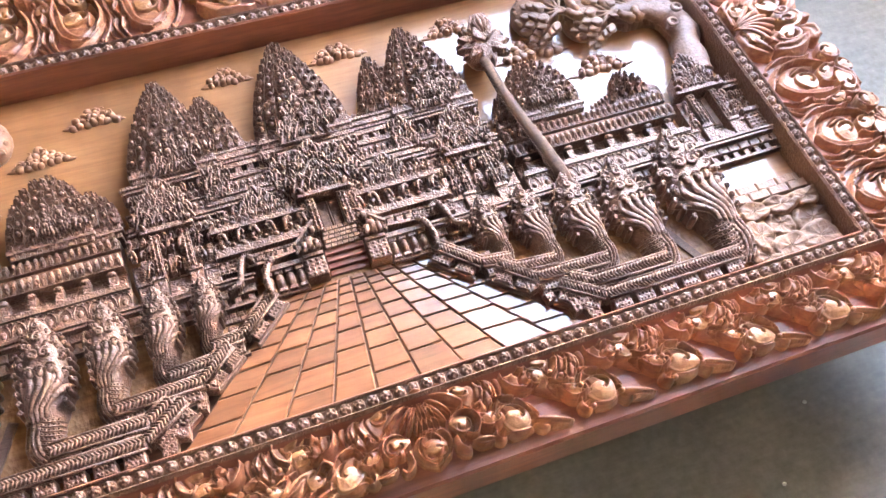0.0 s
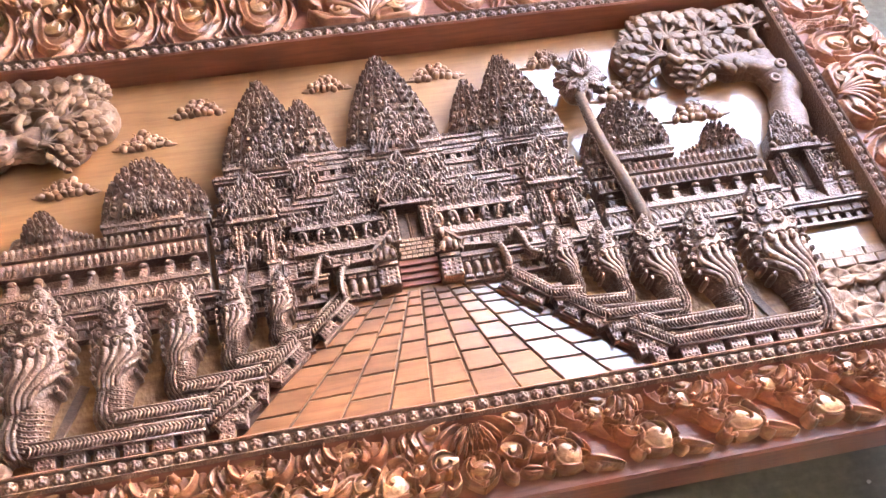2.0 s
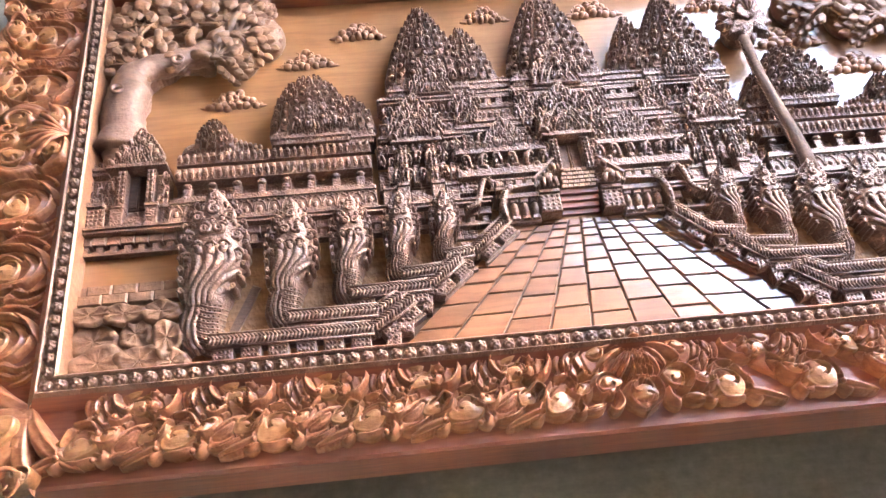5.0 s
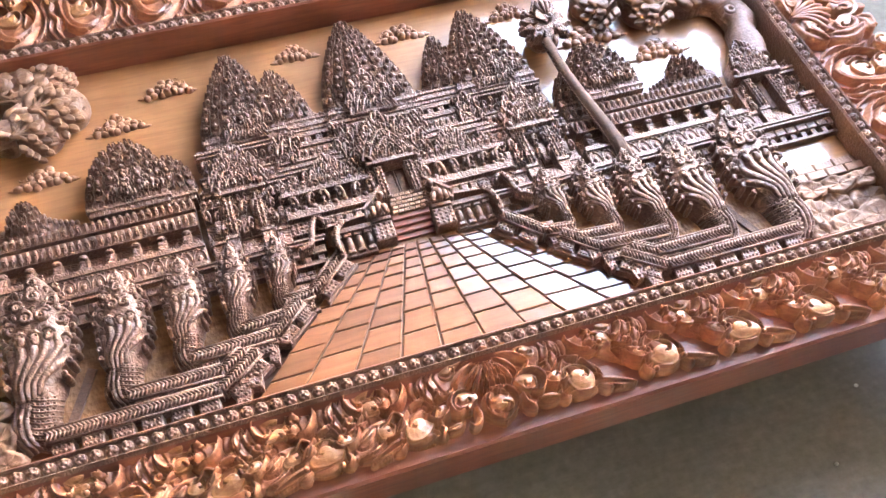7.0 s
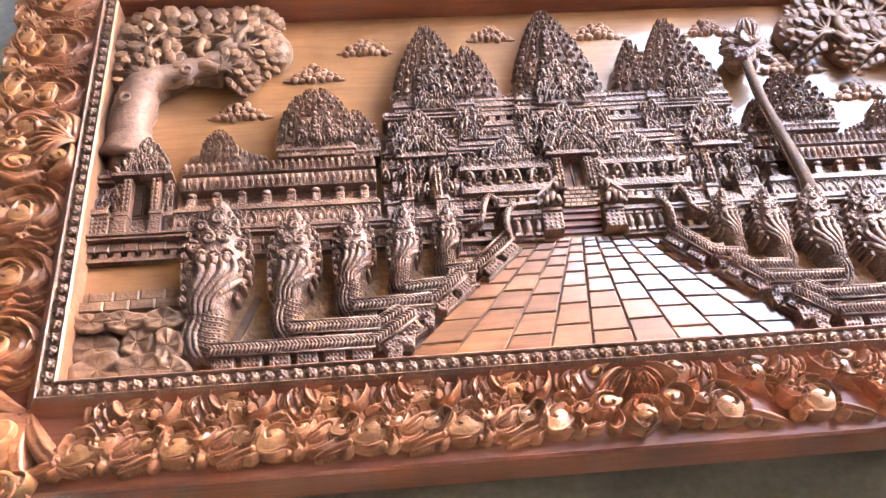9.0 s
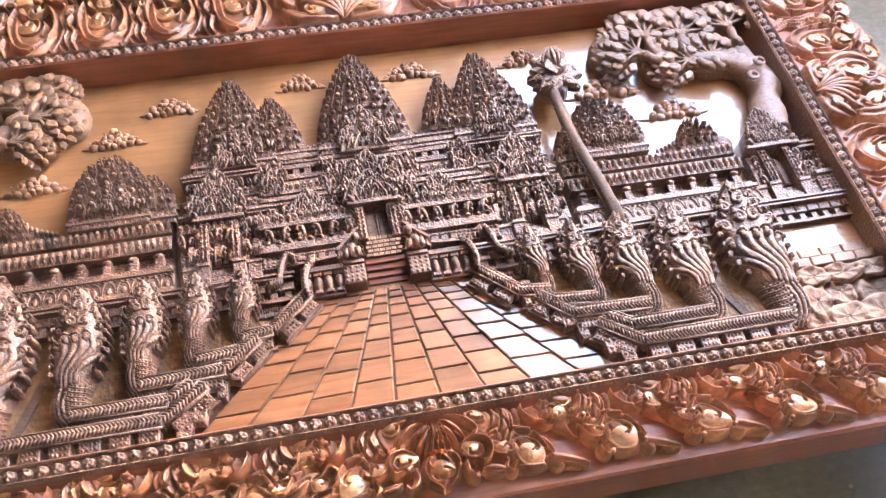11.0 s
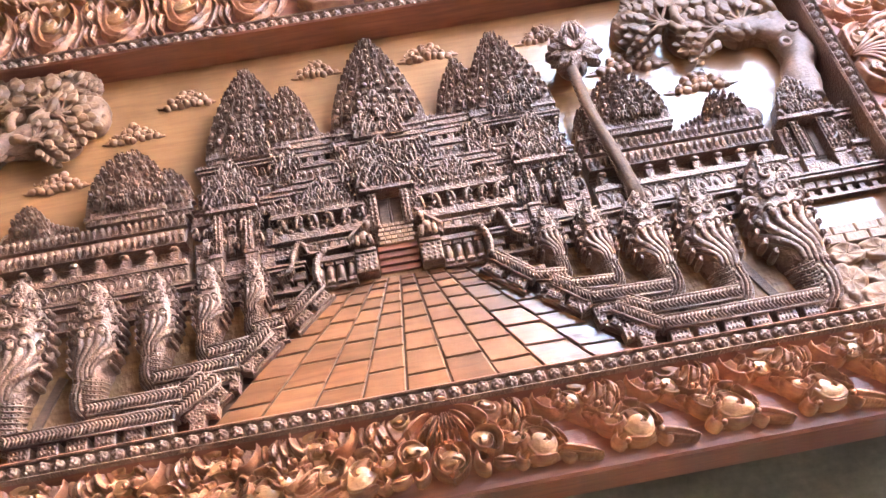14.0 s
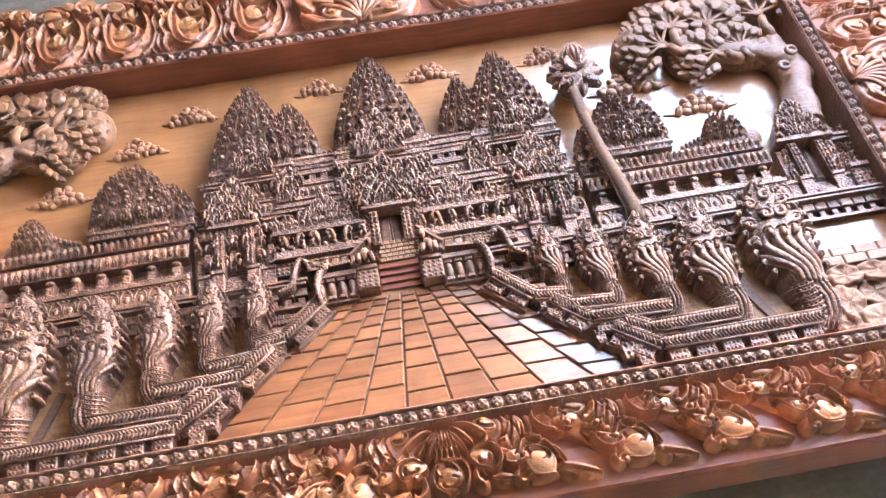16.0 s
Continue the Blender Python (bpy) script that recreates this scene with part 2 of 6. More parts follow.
    def bar(self, a, b, width, z0, z1, bevel=0.001):
        """A block along the line a-b in plan."""
        d = Vector((b[0] - a[0], b[1] - a[1]))
        nrm = Vector((-d.y, d.x)).normalized() * width / 2
        self.prism([(a[0] - nrm.x, a[1] - nrm.y), (b[0] - nrm.x, b[1] - nrm.y), (b[0] + nrm.x, b[1] + nrm.y), (a[0] + nrm.x, a[1] + nrm.y)], z0, z1, bevel)

    def grid(self, fn, nu, nv, smooth=True):
        """A sheet of nu x nv cells, fn(u, v) with u and v from 0 to 1."""
        vs = [fn(i / nu, j / nv) for j in range(nv + 1) for i in range(nu + 1)]
        fs = [(j * (nu + 1) + i, j * (nu + 1) + i + 1, (j + 1) * (nu + 1) + i + 1, (j + 1) * (nu + 1) + i) for j in range(nv) for i in range(nu)]
        self.add(vs, fs, smooth)

    def leaf(self, base, ang, length, width, z, h, curve=0.0, n=8):
        """A pointed leaf with a sunken midrib and closed sides, from its stalk outwards."""
        def fn(u, v):
            s = (u - 0.5) * 2
            w = width / 2 * math.sin(math.pi * min(1.0, v * 0.93 + 0.07)) ** 0.7
            a = ang + curve * v
            x, y = v * length, s * w
            ridge = (1 - abs(s) ** 3) * (0.65 + 0.35 * abs(s) ** 0.5) * math.sin(math.pi * (0.1 + 0.85 * v)) ** 0.5
            return (base[0] + x * math.cos(a) - y * math.sin(a), base[1] + x * math.sin(a) + y * math.cos(a), z + h * ridge - (0.004 if abs(s) > 0.99 else 0))
        self.grid(fn, 6, n)

    def wedge(self, c, w, h, d, rz=0.0, lip=1.25):
        """An upright tile in plan (width w, height h along y) that thickens to an overhanging lip at its top."""
        cz, sz = math.cos(rz), math.sin(rz)
        vs = []
        for x, y, z in ((-0.40, -0.5, -1.0), (0.40, -0.5, -1.0), (0.5, 0.42, -1.0), (-0.5, 0.42, -1.0),
                        (-0.34, -0.5, 0.10), (0.34, -0.5, 0.10), (0.46, 0.12, 0.62), (-0.46, 0.12, 0.62), (0.30, 0.46, lip), (-0.30, 0.46, lip), (0.0, 0.56, lip * 0.9)):
            x, y, z = x * w, y * h, z * d
            vs.append((c[0] + x * cz - y * sz, c[1] + x * sz + y * cz, c[2] + z))
        self.add(vs, [(0, 1, 5, 4), (4, 5, 6, 7), (7, 6, 8, 9), (9, 8, 10), (1, 2, 8, 6, 5), (3, 0, 4, 7, 9), (2, 3, 9, 10, 8), (3, 2, 1, 0)], False)

    def volute(self, c, R, z, H, a0=0.0, turn=1.0, turns=1.1, groove=0.45, sx=0.0, sy=0.0, stretch=1.0, rz=0.0, nr=13, na=36):
        """A flat-topped round bud with a spiral cut running from its rim to an eye in the middle."""
        vs, fs = [], []
        cz, sz = math.cos(rz), math.sin(rz)
        for i in range(nr + 1):
            f = i / nr
            r = R * f
            for j in range(na):
                th = 2 * math.pi * j / na
                h = H * (0.86 + 0.14 * math.cos(1.5 * f)) * max(0.0, 1 - f ** 6) ** 0.55
                cut = 0.0
                for n in range(-1, 3):
                    w = (turn * (th - a0)) % (2 * math.pi) + 2 * math.pi * n
                    if 0 <= w <= 2 * math.pi * turns:
                        rg = R * (0.98 - 0.60 * (w / (2 * math.pi * turns)) ** 0.8)
                        cut = max(cut, math.exp(-((r - rg) / (R * 0.11)) ** 2))
                h -= groove * H * cut
                x, y = r * math.cos(th) * stretch, r * math.sin(th)
                vs.append((c[0] + x * cz - y * sz, c[1] + x * sz + y * cz, z + h + sx * x + sy * y - (0.016 if i == nr else 0)))
        for i in range(nr):
            for j in range(na):
                k = (j + 1) % na
                fs.append((i * na + j, (i + 1) * na + j, (i + 1) * na + k, i * na + k))
        self.add(vs, fs)

    def lobe(self, c, R, z, H, hook=0.0, hand=1, stretch=1.0, rz=0.0, taper=0.0, nr=14, na=44):
        """A plump leaf lobe with a curled edge: a crescent gouge beside the rim that hooks inwards; taper draws it to a point."""
        p2, p3, tx, ty = jit(3), jit(3), jit(0.18), jit(0.18)
        arc = []
        for i in range(16):
            w = hook + hand * (-1.1 + 2.3 * min(i, 11) / 11 + 0.22 * max(0, i - 11))
            q = 0.62 - 0.09 * max(0, i - 11)
            arc.append((q * math.cos(w), q * math.sin(w), 0.10 + 0.10 * math.sin(math.pi * min(1, i / 13))))
        cz, sz = math.cos(rz), math.sin(rz)
        vs, fs = [], []
        for i in range(nr + 1):
            f = (i / nr) ** 0.85
            for j in range(na):
                th = 2 * math.pi * j / na
                x, y = f * math.cos(th), f * math.sin(th)
                h = H * (0.62 + 0.36 * math.cos(1.3 * f) + 0.12 * math.exp(-((f - 0.88) / 0.08) ** 2) + tx * x + ty * y) * max(0.0, 1 - f ** 12) ** 0.5
                cut = 0.0
                for ax, ay, aw in arc:
                    e = math.hypot(x - ax, y - ay) / aw
                    if e < 1:
                        cut = max(cut, (1 - e * e) ** 0.6)
                h -= 1.05 * H * cut
                wob = 1 + 0.10 * math.sin(2 * th + p2) + 0.07 * math.sin(3 * th + p3)
                X, Y = R * x * wob * stretch, R * y * wob * (1 - taper * max(0.0, x) ** 1.3)
                vs.append((c[0] + X * cz - Y * sz, c[1] + X * sz + Y * cz, z + h - (0.014 if i == nr else 0)))
        for i in range(nr):
            for j in range(na):
                k = (j + 1) % na
                fs.append((i * na + j, (i + 1) * na + j, (i + 1) * na + k, i * na + k))
        self.add(vs, fs)

    def rosette(self, R, H, petals=5, nr=6, na=20):
        """A bead carved as a small flower: a knob within petals."""
        vs, fs = [], []
        for i in range(nr + 1):
            f = i / nr
            for j in range(na):
                th = 2 * math.pi * j / na
                h = H * math.sqrt(max(0.0, 1 - (0.98 * f) ** 2))
                h -= 0.42 * H * abs(math.cos(petals * th / 2)) ** 6 * (1 if f > 0.35 else 0) * (1 - 0.3 * f)
                h -= 0.30 * H * math.exp(-((f - 0.38) / 0.12) ** 2)
                vs.append((R * f * math.cos(th), R * f * math.sin(th), h - (0.004 if i == nr else 0)))
        for i in range(nr):
            for j in range(na):
                k = (j + 1) % na
                fs.append((i * na + j, (i + 1) * na + j, (i + 1) * na + k, i * na + k))
        self.add(vs, fs)

    def strokes(self, lines, u0, u1, v0, v1, z, nu=64, nv=50, floor=-0.004):
        """A carved ground: the upper hull of leaf strokes, each a plan curve with width, height and a cut midrib."""
        U, V = np.meshgrid(np.linspace(u0, u1, nu), np.linspace(v0, v1, nv))
        Z = np.full(U.shape, floor)
        for pts, wid, hgt, rib in lines:
            P = np.array(pts, float)
            t = np.linspace(0, len(P) - 1, 15)
            k = np.minimum(t.astype(int), len(P) - 2)
            f = (t - k)[:, None]
            A, B, C, D = P[np.maximum(k - 1, 0)], P[k], P[k + 1], P[np.minimum(k + 2, len(P) - 1)]
            Q = 0.5 * (2 * B + (C - A) * f + (2 * A - 5 * B + 4 * C - D) * f ** 2 + (3 * B - A - 3 * C + D) * f ** 3)
            best, at, side = np.full(U.shape, 9.0), np.zeros(U.shape), np.zeros(U.shape)
            for i in range(len(Q) - 1):
                e = Q[i + 1] - Q[i]
                L = float(e @ e) + 1e-12
                s = np.clip(((U - Q[i, 0]) * e[0] + (V - Q[i, 1]) * e[1]) / L, 0, 1)
                dx, dy = U - Q[i, 0] - s * e[0], V - Q[i, 1] - s * e[1]
                d = np.hypot(dx, dy)
                m = d < best
                best, at = np.where(m, d, best), np.where(m, (i + s) / (len(Q) - 1), at)
                side = np.where(m, np.sign(e[0] * dy - e[1] * dx), side)
            w = 1.25 * wid * (0.2 + 0.8 * np.sin(np.pi * np.clip(0.12 + 0.80 * at, 0, 1)))
            q = np.clip(best / w, 0, 1)
            if wid < 0.006:
                # a fine gouge beside each rim and strand
                near = (best / w > 1.0) & (best < w + 0.0026)
                Z = np.where(near, np.maximum(floor, Z - 0.0062), Z)
            h = hgt * (0.75 + 0.25 * np.sin(np.pi * at)) * (1 - q ** 5) ** 0.6 * (1 + 0.42 * side * q)
            h = h - rib * hgt * (np.exp(-(q / 0.12) ** 2) + 0.4 * np.exp(-((q - 0.60) / 0.07) ** 2))
            Z = np.maximum(Z, np.where(q < 1, h, floor))
        Z[0, :] = Z[-1, :] = Z[:, 0] = Z[:, -1] = floor - 0.004
        vs = [(float(x), float(y), z + float(h)) for x, y, h in zip(U.ravel(), V.ravel(), Z.ravel())]
        fs = [(j * nu + i, j * nu + i + 1, (j + 1) * nu + i + 1, (j + 1) * nu + i) for j in range(nv - 1) for i in range(nu - 1)]
        self.add(vs, fs)

    def gnarl(self, amount, size):
        """Knocks the surface about, so that nothing stays perfectly round."""
        self.v = [tuple(Vector(p) + amount * noise.noise_vector(Vector(p) / size)) for p in self.v]
        return self

    def flipped(self, axis=AX):
        """The mirror image about the temple's middle."""
        g = Geo()
        g.v = [(2 * axis - x, y, z) for x, y, z in self.v]
        g.f = [tuple(reversed(f)) for f in self.f]
        g.s = list(self.s)
        return g

    def moved(self, m):
        g = Geo()
        g.v = [tuple(m @ Vector(p)) for p in self.v]
        g.f, g.s = list(self.f), list(self.s)
        if m.determinant() < 0:
            g.f = [tuple(reversed(f)) for f in g.f]
        return g

    def mesh(self, name, material):
        me = bpy.data.meshes.new(name)
        me.from_pydata(self.v, [], self.f)
        me.polygons.foreach_set("use_smooth", self.s)
        me.materials.append(material)
        me.update()
        return me


def part(name, g, material, parent, label="", at=None, kind=""):
    """One mesh under a thing or a part."""
    ob = new(name, g if isinstance(g, bpy.types.Mesh) else g.mesh(name, material))
    ob.parent = parent
    if at is not None:
        ob.location = at
    return tagged(ob, label, kind=kind)


def thing(name, g, material, label, category, at=(0, 0, 0), group="", kind=""):
    ob = new(name, g.mesh(name, material) if g else None)
    ob.location = at
    return tagged(ob, label, category, group, kind)


rnd = random.Random(7)


def jit(a):
    return rnd.uniform(-a, a)


# ---------------------------------------------------------------- the shop: floor, walls, roof
FU, FN = Vector((0.806, -0.592, 0)).normalized(), Vector((0.592, 0.806, 0)).normalized()
FQ = Vector((1.325, 1.73, 0))     # where the wall ends and the wide window opening begins


def room(s, d, z=0.0):
    p = FQ + FU * s + FN * d
    return (p.x, p.y, z)


def slab(s0, s1, d0, d1, z0, z1):
    g = Geo()
    poly = [room(s0, d0)[:2], room(s1, d0)[:2], room(s1, d1)[:2], room(s0, d1)[:2]]
    area = sum(poly[i][0] * poly[(i + 1) % 4][1] - poly[(i + 1) % 4][0] * poly[i][1] for i in range(4))
    g.prism(poly if area > 0 else poly[::-1], z0, z1)
    return g


CEIL = FLOOR + 2.75
thing("floor", slab(-4.2, 6.2, -5.2, 0.6, FLOOR - 0.12, FLOOR), CONCRETE, "worn grey concrete workshop floor", "floor", kind="structure")
g = Geo()
g.grid(lambda u, v: ((u - 0.5) * 800, (v - 0.5) * 800, FLOOR - 0.14), 20, 20, False)
thing("ground", g, EARTH, "bare pale earth outside the workshop", "ground", kind="structure")
thing("ceiling", slab(-4.2, 6.2, -5.2, 0.0, CEIL, CEIL + 0.12), CEMENT, "bare cement ceiling of the workshop", "ceiling", kind="structure")
thing("wall_front", slab(-4.2, 0.10, -0.16, 0.0, FLOOR, CEIL), PLASTER, "limewashed wall beside the window opening", "wall", kind="structure")
thing("wall_front_far", slab(1.9, 6.2, -0.16, 0.0, FLOOR, CEIL), PLASTER, "limewashed wall beside the window opening", "wall", kind="structure")
thing("wall_sill", slab(0.10, 1.9, 0.0, 0.14, FLOOR, FLOOR + 0.98), PLASTER, "limewashed wall under the window opening", "wall", kind="structure")
# unseen wall, added to throw sunlight back through the opening
thing("wall_bounce", slab(-6.0, 9.0, 4.2, 4.4, FLOOR - 0.14, FLOOR + 3.8), PLASTER, "unseen pale wall added across the yard to bounce sunlight", "wall", kind="structure")
thing("wall_back", slab(-4.2, 6.2, -5.2, -5.04, FLOOR, CEIL), PLASTER, "limewashed rear wall", "wall", kind="structure")
thing("wall_left", slab(-4.2, -4.04, -5.04, -0.16, FLOOR, CEIL), PLASTER, "limewashed side wall", "wall", kind="structure")
thing("wall_right", slab(6.04, 6.2, -5.04, -0.16, FLOOR, CEIL), PLASTER, "limewashed side wall", "wall", kind="structure")

g = Geo()
g.bar((-0.62, 0.86), (0.02, -0.18), 0.006, FLOOR - 0.001, FLOOR + 0.0012, 0)
thing("floor_joint", g, GROOVE, "dark straight joint in the concrete floor", "joint", kind="structure")

# low timber crate that carries the panel
BOTTOM = -0.128
crate = thing("crate", None, None, "low closed timber crate under the carved panel", "crate", (0.75, 0.37, FLOOR))
CH = BOTTOM - FLOOR
for sy in (-1, 1):
    for j in range(2):
        g = Geo()
        g.box(-0.66, 0.66, sy * 0.28 - 0.012, sy * 0.28 + 0.012, j * CH / 2, (j + 1) * CH / 2 - 0.003, 0.001)
        part("side_board", g, RAW, crate)
for sx in (-1, 1):
    for j in range(2):
        g = Geo()
        g.box(sx * 0.66 - 0.012, sx * 0.66 + 0.012, -0.266, 0.266, j * CH / 2, (j + 1) * CH / 2 - 0.003, 0.001)
        part("end_board", g, RAW, crate)
g = Geo()
g.box(-0.672, 0.672, -0.292, 0.292, CH - 0.003, CH, 0)
part("lid", g, RAW, crate)

# ---------------------------------------------------------------- the carved panel
BASE = Vector((0.75, 0.3665, BOTTOM))
panel = thing("carved_relief_panel", None, None, "glossy carved wooden relief of a towered temple in scrolled frame", "wood carving", BASE)


def pp(name, g, material, label="", parent=None):
    """A part of the panel, given in panel coordinates."""
    if parent is None:
        g = g.moved(Matrix.Translation(-BASE))
        return part(name, g, material, panel, label)
    return part(name, g.moved(Matrix.Translation(-BASE)), material, parent, label)


# backing board with the smooth carved sky and ground
g = Geo()
g.box(-0.01, W + 0.01, -0.01, H + 0.01, BOTTOM, BG, 0)
board = pp("backing_board", g, HONEY, "smooth honey-coloured varnished background")
g = Geo()
g.box(-0.006, W + 0.006, -0.006, 0.238, BG - 0.001, BG + 0.016, 0)
pp("raised_ground", g, GROUND, "smooth honey-coloured varnished foreground", parent=board)

for x0, x1 in ((-0.004, 0.150), (1.335, W + 0.004)):
    g = Geo()
    g.box(x0, x1, 0.120, 0.222, BG, BG + 0.018, 0)
    pp("smooth_field", g, HONEY, "smooth varnished field", parent=board)

# frame rails: the profile runs outward from the picture's edge
def rail_profile(width):
    deep = 0.007 if width < 0.14 else 0.0     # the narrow bottom rail is hollowed further
    return [(-0.009, BG - 0.002), (-0.009, -0.003), (-0.006, 0.0005), (-0.004, -0.001), (-0.0035, -0.008), (0.0135, -0.008), (0.014, -0.001), (0.016, 0.001),
            (0.020, -0.006), (0.032, -0.021 - deep), (width * 0.55, -0.031 - deep), (width - 0.016, -0.034 - 0.5 * deep), (width - 0.004, -0.038), (width, -0.042), (width, BOTTOM + 0.004), (width - 0.004, BOTTOM)]


WB, WL, WR, WT = 0.131, 0.172, 0.195, 0.215     # bottom, left, right, top
def rail(side, lo, hi):
    g = Geo()
    rows = []
    n = 30
    wid = {"bottom": WB, "top": WT, "left": WL, "right": WR}[side]
    first, second = {"bottom": (WL, WR), "top": (WR, WL)}.get(side, (WB, WT))
    for (d, z), (dc, _), in zip(rail_profile(wid), rail_profile(first)):
        dc2 = rail_profile(second)[len(rows)][0]
        row = []
        for i in range(n + 1):
            f = i / n
            if side in ("bottom", "top"):
                x = -dc + (W + dc + dc2) * f
                row.append((x, -d, z) if side == "bottom" else (W - x, H + d, z))
            else:
                y = -dc + (H + dc2 + dc) * f
                row.append((W + d, y, z) if side == "right" else (-d, H + dc2 - (y + dc), z))
        rows.append(row)
    rows = rows[lo:hi]
    k = len(rows)
    vs = [p for r in rows for p in r]
    fs = [(a * (n + 1) + i, (a + 1) * (n + 1) + i, (a + 1) * (n + 1) + i + 1, a * (n + 1) + i + 1) for a in range(k - 1) for i in range(n)]
    g.add(vs, fs, False)
    return g


rails = {s: pp("frame_rail", rail(s, 8, 16), FRAME, "red-brown varnished frame rail") for s in ("bottom", "top", "left", "right")}
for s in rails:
    # window light put into the cheek colours: pale wood left, dark right
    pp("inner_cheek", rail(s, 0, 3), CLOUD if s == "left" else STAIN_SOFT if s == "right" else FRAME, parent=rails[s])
    pp("bead_channel", rail(s, 2, 9), STAIN_SOFT, "dark stained channel edged by two fine lips", parent=rails[s])

# beads: one mesh, shared
g = Geo()
g.rosette(0.0087, 0.0082)
bead_mesh = g.mesh("bead", STAIN_SOFT)
nb, ns = 80, 39
for i in range(nb + 1):
    for side, y in (("bottom", -0.005), ("top", H + 0.005)):
        part("bead", bead_mesh, None, rails[side], at=Vector((-0.005 + (W + 0.01) * i / nb, y, -0.0060)) - BASE)
for i in range(1, ns):
    for side, x in (("left", -0.005), ("right", W + 0.005)):
        part("bead", bead_mesh, None, rails[side], at=Vector((x, -0.005 + (H + 0.01) * i / ns, -0.0060)) - BASE)


# ---------------------------------------------------------------- scrolled leaf work of the frame
def scroll_low(L, D, tail=False, curled=False):
    """Scroll of the bottom rail: u runs along it, v outwards from the beads; it slants outwards and ends in a pointed leaf."""
    a, buds = Geo(), []
    k, d, z = L / 0.116, D / 0.110, -0.036

    def P(u, v):
        return (u * k + jit(0.0008), -v * d + jit(0.0008))

    def bud(u, v, r, h, hook, hand, stretch=1.0, rz=0.0, taper=0.0):
        if tail and u < 0.08:
            return
        q = Geo()
        q.lobe(P(u, v), 1.24 * r * d ** 0.6 * rnd.uniform(0.97, 1.06), z + 0.002, h * 0.88, hook + jit(0.15), hand, stretch, rz + jit(0.1), taper)
        buds.append(q)
    lines = [
        # body, then rims, strands and folds on it
        ([P(0.040, 0.012), P(0.064, 0.024), P(0.086, 0.046), P(0.106, 0.066), P(0.132, 0.080)], 0.0235, 0.0205, 0.0),
        ([P(0.066, 0.010), P(0.086, 0.026), P(0.086, 0.050)], 0.0185, 0.0225, 0.0),
        ([P(0.098, 0.076), P(0.112, 0.084), P(0.136, 0.092)], 0.0150, 0.0190, 0.0),
        ([P(0.024, 0.030), P(0.050, 0.040), P(0.072, 0.056), P(0.092, 0.078)], 0.0105, 0.0190, 0.0),
        ([P(0.096, 0.004), P(0.108, 0.020), P(0.112, 0.036)], 0.0110, 0.0170, 0.0),
        ([P(0.014, 0.022), P(0.030, 0.030), P(0.046, 0.030)], 0.0155, 0.0205, 0.0),
        ([P(0.006, 0.004), P(0.004, 0.022), P(0.016, 0.040), P(0.034, 0.043), P(0.046, 0.036)], 0.0041, 0.0270, 0.0),
        ([P(0.012, 0.002), P(0.020, 0.018), P(0.034, 0.028)], 0.0110, 0.0100, 0.0),
        ([P(0.036, 0.022), P(0.031, 0.030), P(0.035, 0.037), P(0.043, 0.035)], 0.0039, 0.0270, 0.0),
        ([P(0.030, 0.006), P(0.028, 0.016), P(0.036, 0.018), P(0.040, 0.012)], 0.0037, 0.0279, 0.0),
        ([P(0.064, 0.001), P(0.078, 0.010), P(0.076, 0.026), P(0.066, 0.034), P(0.061, 0.025)], 0.0039, 0.0297, 0.0),
        ([P(0.076, 0.002), P(0.090, 0.016), P(0.087, 0.034), P(0.077, 0.046)], 0.0046, 0.0270, 0.25),
        ([P(0.088, 0.006), P(0.100, 0.022), P(0.098, 0.040), P(0.090, 0.052)], 0.0044, 0.0252, 0.25),
        ([P(0.064, 0.040), P(0.074, 0.052), P(0.086, 0.050), P(0.085, 0.041), P(0.078, 0.042)], 0.0034, 0.0279, 0.0),
        ([P(0.062, 0.050), P(0.072, 0.058), P(0.084, 0.060), P(0.094, 0.062)], 0.0044, 0.0225, 0.2),
        ([P(0.072, 0.058), P(0.078, 0.072), P(0.090, 0.080), P(0.104, 0.074), P(0.104, 0.064), P(0.096, 0.064)], 0.0036, 0.0275, 0.0),
        ([P(0.098, 0.062), P(0.106, 0.050), P(0.122, 0.052), P(0.136, 0.068), P(0.146, 0.088)], 0.0040, 0.0285, 0.0),
        ([P(0.092, 0.082), P(0.088, 0.092), P(0.094, 0.100), P(0.102, 0.097)], 0.0036, 0.0216, 0.0),
        ([P(0.104, 0.092), P(0.120, 0.099), P(0.140, 0.096)], 0.0038, 0.0200, 0.0),
        ([P(0.140, 0.088), P(0.156, 0.095), P(0.186, 0.106)], 0.0066, 0.0215, 0.40),
        ([P(0.140, 0.094), P(0.148, 0.103), P(0.156, 0.103)], 0.0030, 0.0230, 0.0),
    ]
    lines += [
        # small folded leaves between the strands
        ([P(0.094, 0.010), P(0.104, 0.024), P(0.105, 0.040)], 0.0046, 0.0230, 0.35),
        ([P(0.104, 0.040), P(0.114, 0.046), P(0.124, 0.050)], 0.0036, 0.0235, 0.30),
        ([P(0.128, 0.056), P(0.140, 0.066), P(0.150, 0.080)], 0.0036, 0.0210, 0.30)]
